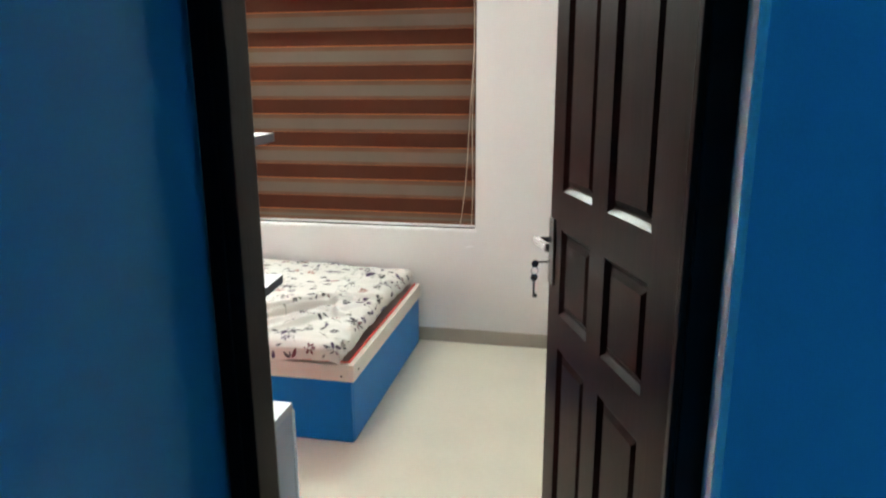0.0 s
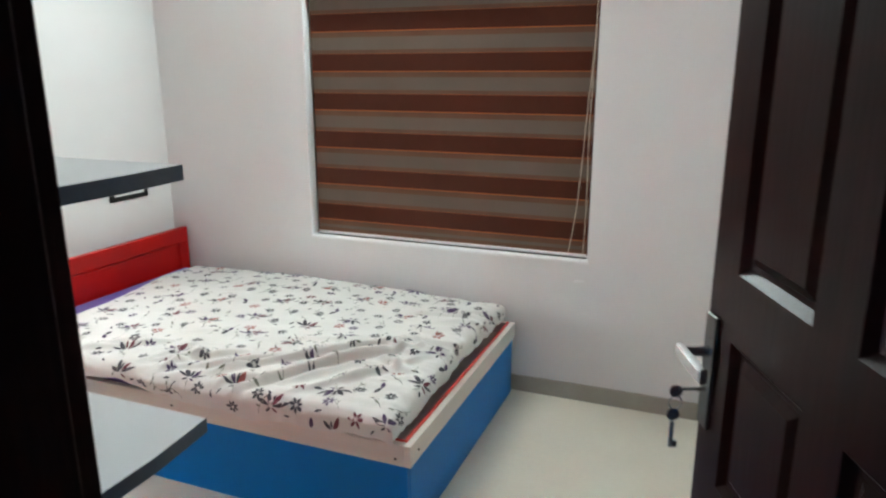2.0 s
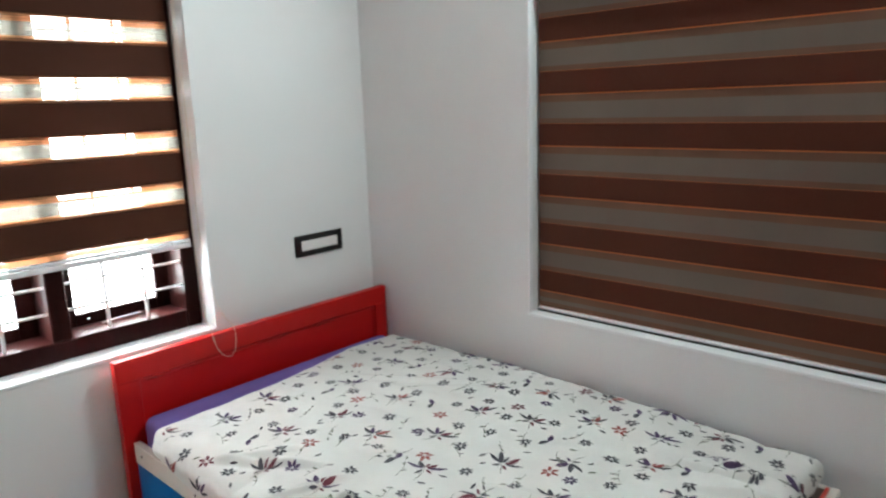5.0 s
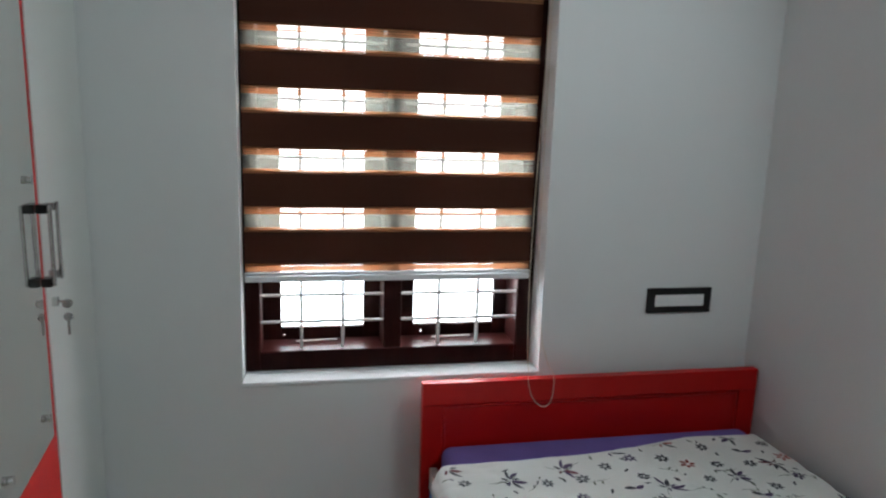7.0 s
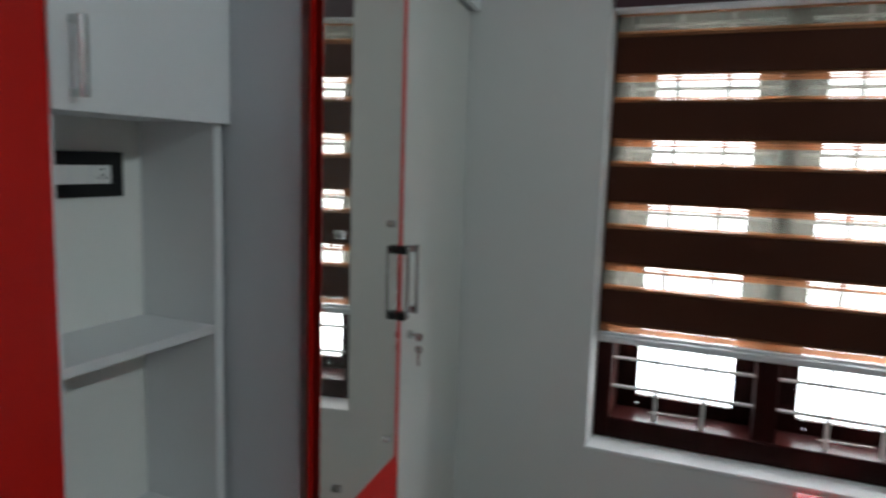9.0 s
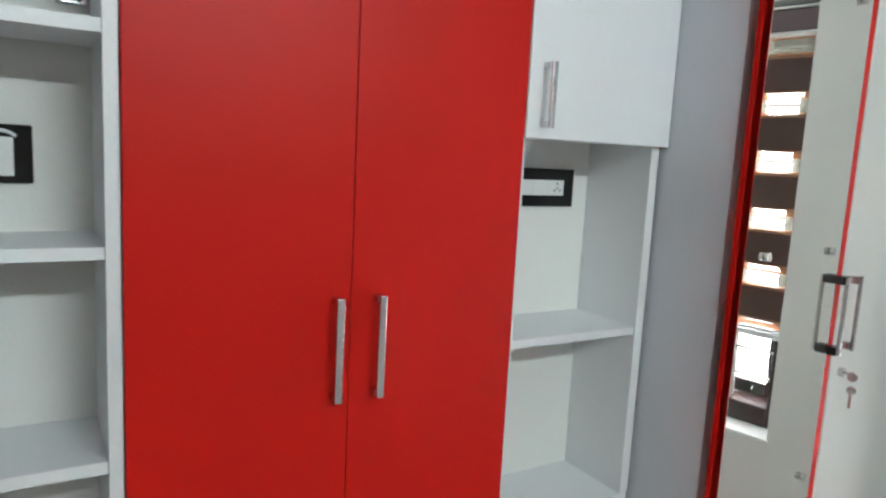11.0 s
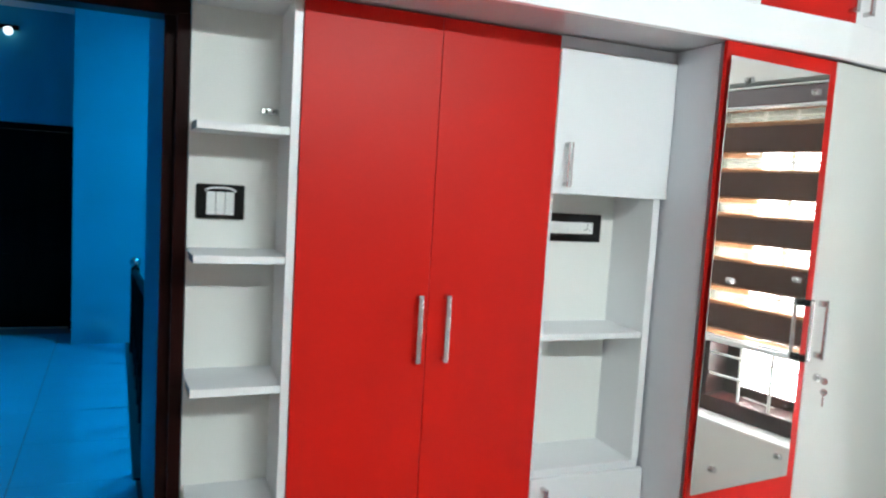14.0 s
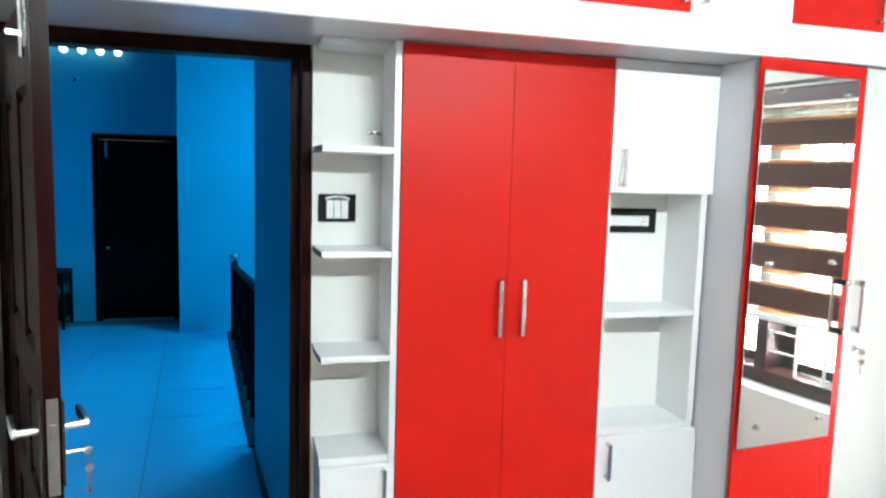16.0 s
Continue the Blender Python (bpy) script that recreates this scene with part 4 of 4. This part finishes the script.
    part("lock_edge", moved(boxes((W, W + 0.002, 0.006, T - 0.006, 1.0, 1.21), bevel=0.0006), m), STEEL, fr, "steel lock edge with bolt")
    part("bolt", moved(boxes((W + 0.002, W + 0.010, 0.011, T - 0.011, 1.125, 1.155), (W + 0.002, W + 0.004, 0.012, T - 0.012, 1.04, 1.08), bevel=0.001), m), STEEL, fr)
    kz = 1.078
    key = merge(disc((0.727, -0.026, kz), 0.0035, 0.042, 'y', 8), disc((0.727, -0.052, kz - 0.004), 0.0105, 0.003, 'x', 14))
    part("key", moved(key, m), CHROME, fr, "key left in the lock")
    ring = [(0.727, -0.052 + 0.010 * math.sin(a), kz - 0.024 - 0.012 * math.cos(a)) for a in [2 * math.pi * i / 14 for i in range(15)]]
    part("key_ring", moved(tube(ring, 0.0012, 6), m), CHROME, fr)
    spare = merge(disc((0.727, -0.054, kz - 0.044), 0.0105, 0.003, 'x', 14), boxes((0.7255, 0.7285, -0.057, -0.051, kz - 0.102, kz - 0.056), (0.7255, 0.7285, -0.057, -0.044, kz - 0.102, kz - 0.090)))
    part("spare_key", moved(spare, m), CHROME, fr, "spare key hanging from the ring")
    # tower bolt on the room face near the top of the leaf
    tb = merge(boxes((0.706, 0.730, T + 0.001, T + 0.004, 1.925, 2.02)), moved(tube([(0.718, T + 0.010, 1.905), (0.718, T + 0.010, 2.03)], 0.005), Matrix()), boxes((0.713, 0.723, T + 0.010, T + 0.036, 1.945, 1.955)))
    part("tower_bolt", moved(tb, m), CHROME, fr, "steel tower bolt")
    for z in (0.25, 1.05, 1.80):
        part("hinge", tube([(3.247, -0.040, z), (3.247, -0.040, z + 0.09)], 0.007), CHROME, fr)


bedroom_door()

# ---- tube light over the north window ----
tl = thing("tube_light", (1.5, NORTH - 0.03, 2.46), "white wall-mounted tube light over the blind", "tube light")
part("batten", boxes((0.88, 2.12, NORTH - 0.045, NORTH - 0.001, 2.49, 2.53), bevel=0.004), SWITCH, tl)
part("tube", tube([(0.90, NORTH - 0.058, 2.50), (2.10, NORTH - 0.058, 2.50)], 0.012, 12), TUBE, tl, "lit fluorescent tube")
for xx in (0.89, 2.11):
    part("end_holder", boxes((xx - 0.012, xx + 0.012, NORTH - 0.074, NORTH - 0.0455, 2.485, 2.517), bevel=0.003), SWITCH, tl)

# ---- hall ----
SKEW = 0.075          # the hall runs a little askew of the bedroom
HF = -5.86             # far wall
HT = 3.12
whole("wall_hall_north", boxes((0.8, 2.26, -0.2, -0.1005, 0, HT), (3.284, 5.6, -0.2, -0.1005, 0, HT), (2.26, 3.284, -0.2, -0.1005, 2.112, HT)), BLUE_WALL,
      "blue painted hall wall around the bedroom door", "wall", "structure")
whole("trim", boxes((3.270, 3.2835, -0.2005, -0.1315, 0, 2.1115)), PLASTER, "bare whitish plaster edge beside the door frame", "trim", "structure")
whole("wall_hall_south", boxes((3.1, 3.355, HF - 0.15, HF, 0, HT), (4.225, 5.6, HF - 0.15, HF, 0, HT), (3.355, 4.225, HF - 0.15, HF, 2.035, HT)), BLUE_WALL,
      "blue painted far wall of the hall", "wall", "structure")
whole("wall_hall_pier", boxes((0.8, 3.30, HF - 0.149, -5.13, -2.8, HT)), BLUE_WALL, "bright blue painted wall block beside the stairwell", "wall", "structure")
whole("wall_hall_east", boxes((5.6, 5.75, HF - 0.15, -0.2, 0, HT)), BLUE_WALL, "blue painted side wall of the hall", "wall", "structure")
whole("wall_stairwell", boxes((0.65, 0.8, HF - 0.15, -0.1, -2.8, HT)), BLUE_WALL, "blue painted wall beyond the stairwell", "wall", "structure")
whole("ceiling_hall", boxes((0.65, 5.75, HF - 0.15, -0.1005, HT, HT + 0.12)), CEIL, "plain white hall ceiling", "ceiling", "structure")
whole("floor_stairwell", boxes((0.65, 2.9, -5.13, -0.2, -2.9, -2.8)), GRANITE, "dark landing at the bottom of the stairwell", "floor", "structure")


def along(s, off, z=0.0):
    """A place in the hall: s metres from the bedroom wall along its run, off metres to the east of the rail line."""
    return Vector((2.440 + SKEW * s + off, -0.2 - s, z))


def hall_block(s0, s1, o0, o1, z0, z1):
    bm = bmesh.new()
    lo = [bm.verts.new(along(s, o, z0)) for s, o in ((s0, o0), (s0, o1), (s1, o1), (s1, o0))]
    hi = [bm.verts.new(along(s, o, z1)) for s, o in ((s0, o0), (s0, o1), (s1, o1), (s1, o0))]
    bm.faces.new(lo)
    bm.faces.new(hi[::-1])
    for k in range(4):
        bm.faces.new((lo[k], hi[k], hi[(k + 1) % 4], lo[(k + 1) % 4]))
    bmesh.ops.recalc_face_normals(bm, faces=bm.faces)
    return bm


west_bm = hall_block(-0.0985, 1.765, -0.13, 0.0, -2.8, HT)
for v in west_bm.verts:      # this wall stands a little more askew than the hall
    v.co.x -= 0.0245 * (v.co.y + 1.965)
whole("wall_hall_west", west_bm, BLUE_WALL, "blue painted wall between door and stair rail", "wall", "structure")
floor_hall = whole("floor_hall", hall_block(-0.06, 5.80, -0.06, 3.2, -0.10, -0.004), GROUT, "dark grout bed under the hall tiles", "floor", "structure")


def railing():
    r = thing("stair_railing", along(3.2, -0.02), "dark stair railing with turned balusters and newel ball", "railing")
    part("kerb", hall_block(1.767, 4.92, -0.16, 0.035, -0.09, 0.012), GRANITE, r, "dark granite stair edge")
    top = lambda s: 0.74 + 0.085 * (4.55 - s)
    a, b = along(1.80, -0.03, top(1.80)), along(4.55, -0.03, top(4.55))
    part("handrail", tube([a, (a + b) / 2, b], 0.026, 10), DARK_DOOR, r, "dark wooden handrail")
    s = 1.90
    while s < 4.5:
        p = along(s, -0.03)
        part("baluster", merge(tube([(p.x, p.y, 0.012), (p.x, p.y, top(s) - 0.02)], 0.02, 8), ball((p.x, p.y, 0.36), 0.036, 6, (1, 1, 2.2))), DARK_DOOR, r)
        s += 0.37
    n = along(4.55, -0.03)
    part("newel", boxes((n.x - 0.035, n.x + 0.035, n.y - 0.035, n.y + 0.035, 0.012, 0.78), bevel=0.006), DARK_DOOR, r)
    part("newel_ball", ball((n.x, n.y, 0.828), 0.048, 10), CHROME, r, "shiny newel ball", True)


railing()


def hall_door():
    d = thing("door_2", (3.79, HF, 0.0), "closed dark wooden panel door in the hall", "door", "", "structure")
    part("frame_jamb", boxes((3.357, 3.42, HF - 0.10, HF + 0.015, 0, 1.97), bevel=0.004), DARK_DOOR, d)
    part("frame_jamb", boxes((4.16, 4.223, HF - 0.10, HF + 0.015, 0, 1.97), bevel=0.004), DARK_DOOR, d)
    part("frame_head", boxes((3.357, 4.223, HF - 0.10, HF + 0.015, 1.9705, 2.033), bevel=0.004), DARK_DOOR, d)
    leaf = part("leaf", boxes((3.422, 4.158, HF - 0.07, HF - 0.035, 0.012, 1.968), bevel=0.003), DARK_DOOR, d)
    for a, b in ((3.48, 3.76), (3.82, 4.1)):
        for z0, z1 in ((0.15, 0.75), (0.85, 1.10), (1.2, 1.85)):
            part("panel", boxes((a, b, HF - 0.0348, HF - 0.026, z0, z1), bevel=0.004), DARK_DOOR, leaf)
    part("door_knob", ball((4.095, HF - 0.012, 0.80), 0.022, 8), CHROME, d)
    part("tower_bolt", boxes((4.08, 4.11, HF - 0.0345, HF - 0.020, 1.78, 1.94), bevel=0.003), CHROME, d)
    part("threshold", boxes((3.36, 4.22, HF - 0.09, HF - 0.002, 0.0, 0.011)), SKIRT, d, "pale threshold strip")


hall_door()
table = thing("side_table", (4.72, HF + 0.2, 0.0), "dark open side table against the blue wall", "side table")
part("top", boxes((4.44, 5.02, HF + 0.01, HF + 0.40, 0.56, 0.592), bevel=0.003), DARK_DOOR, table)
for xx in (4.46, 4.975):
    for yy in (HF + 0.015, HF + 0.365):
        part("leg", boxes((xx - 0.015, xx + 0.015, yy, yy + 0.03, 0.0, 0.5595), bevel=0.002), DARK_DOOR, table)
part("shelf", boxes((4.476, 4.9595, HF + 0.02, HF + 0.39, 0.30, 0.322), bevel=0.002), DARK_DOOR, table)
part("drawer", boxes((4.478, 4.9575, HF + 0.05, HF + 0.392, 0.44, 0.558), bevel=0.003), DARK_DOOR, table)
part("lower_box", boxes((4.478, 4.9575, HF + 0.02, HF + 0.38, 0.085, 0.2995), bevel=0.003), DARK_DOOR, table)
hp = thing("switch_plate", (4.70, HF, 1.17), "small dark switch plate with pale insert in the hall", "switch plate", "switch plates")
part("plate", boxes((4.60, 4.80, HF + 0.0005, HF + 0.010, 1.135, 1.215), bevel=0.002), BLACK, hp)
part("insert", boxes((4.625, 4.775, HF + 0.0102, HF + 0.0125, 1.155, 1.195), bevel=0.001), SWITCH, hp)
bar = thing("globe_light", (4.48, HF, 2.9), "wall bar with five lit round globes", "wall light")
part("mount_bar", boxes((3.86, 4.72, HF + 0.001, HF + 0.05, 2.90, 2.94), bevel=0.004), DARK_DOOR, bar)
for k in range(5):
    part("globe", ball((3.935 + 0.172 * k, HF + 0.075, 2.878), 0.040, 10), BULB, bar, "lit white globe", True)
hook = thing("wall_hook", (4.37, HF, 2.58), "small dark hook on the blue wall", "hook")
part("peg", merge(disc((4.37, HF + 0.004, 2.58), 0.016, 0.006), disc((4.37, HF + 0.02, 2.575), 0.007, 0.03)), BLACK, hook)
# added panel, out of view, as the body of the hall's blue light
lampbox = thing("added_hall_panel", (1.45, -3.5, 3.05), "added square panel glowing blue for the hall's unseen light", "ceiling light")
part("housing", boxes((0.92, 1.98, -4.03, -2.97, 3.03, HT - 0.001), bevel=0.006), SWITCH, lampbox)
part("diffuser", boxes((0.95, 1.95, -4.00, -3.00, 3.02, 3.0295)), PANEL, lampbox)

# hall floor tiles, each a slab of its own
tile_bm = bmesh.new()
TL = 0.598
shape = [(0.0, 0.0), (TL, 0.0), (TL + SKEW * TL, -TL), (SKEW * TL, -TL)]
lo = [tile_bm.verts.new((x, y, -0.0035)) for x, y in shape]
hi = [tile_bm.verts.new((x + (0.001 if x < 0.3 else -0.001), y, 0.0)) for x, y in shape]
tile_bm.faces.new(lo)
tile_bm.faces.new(hi[::-1])
for k in range(4):
    tile_bm.faces.new((lo[k], hi[k], hi[(k + 1) % 4], lo[(k + 1) % 4]))
bmesh.ops.recalc_face_normals(tile_bm, faces=tile_bm.faces)
tile_me = bpy.data.meshes.new("tile")
tile_bm.to_mesh(tile_me)
tile_bm.free()
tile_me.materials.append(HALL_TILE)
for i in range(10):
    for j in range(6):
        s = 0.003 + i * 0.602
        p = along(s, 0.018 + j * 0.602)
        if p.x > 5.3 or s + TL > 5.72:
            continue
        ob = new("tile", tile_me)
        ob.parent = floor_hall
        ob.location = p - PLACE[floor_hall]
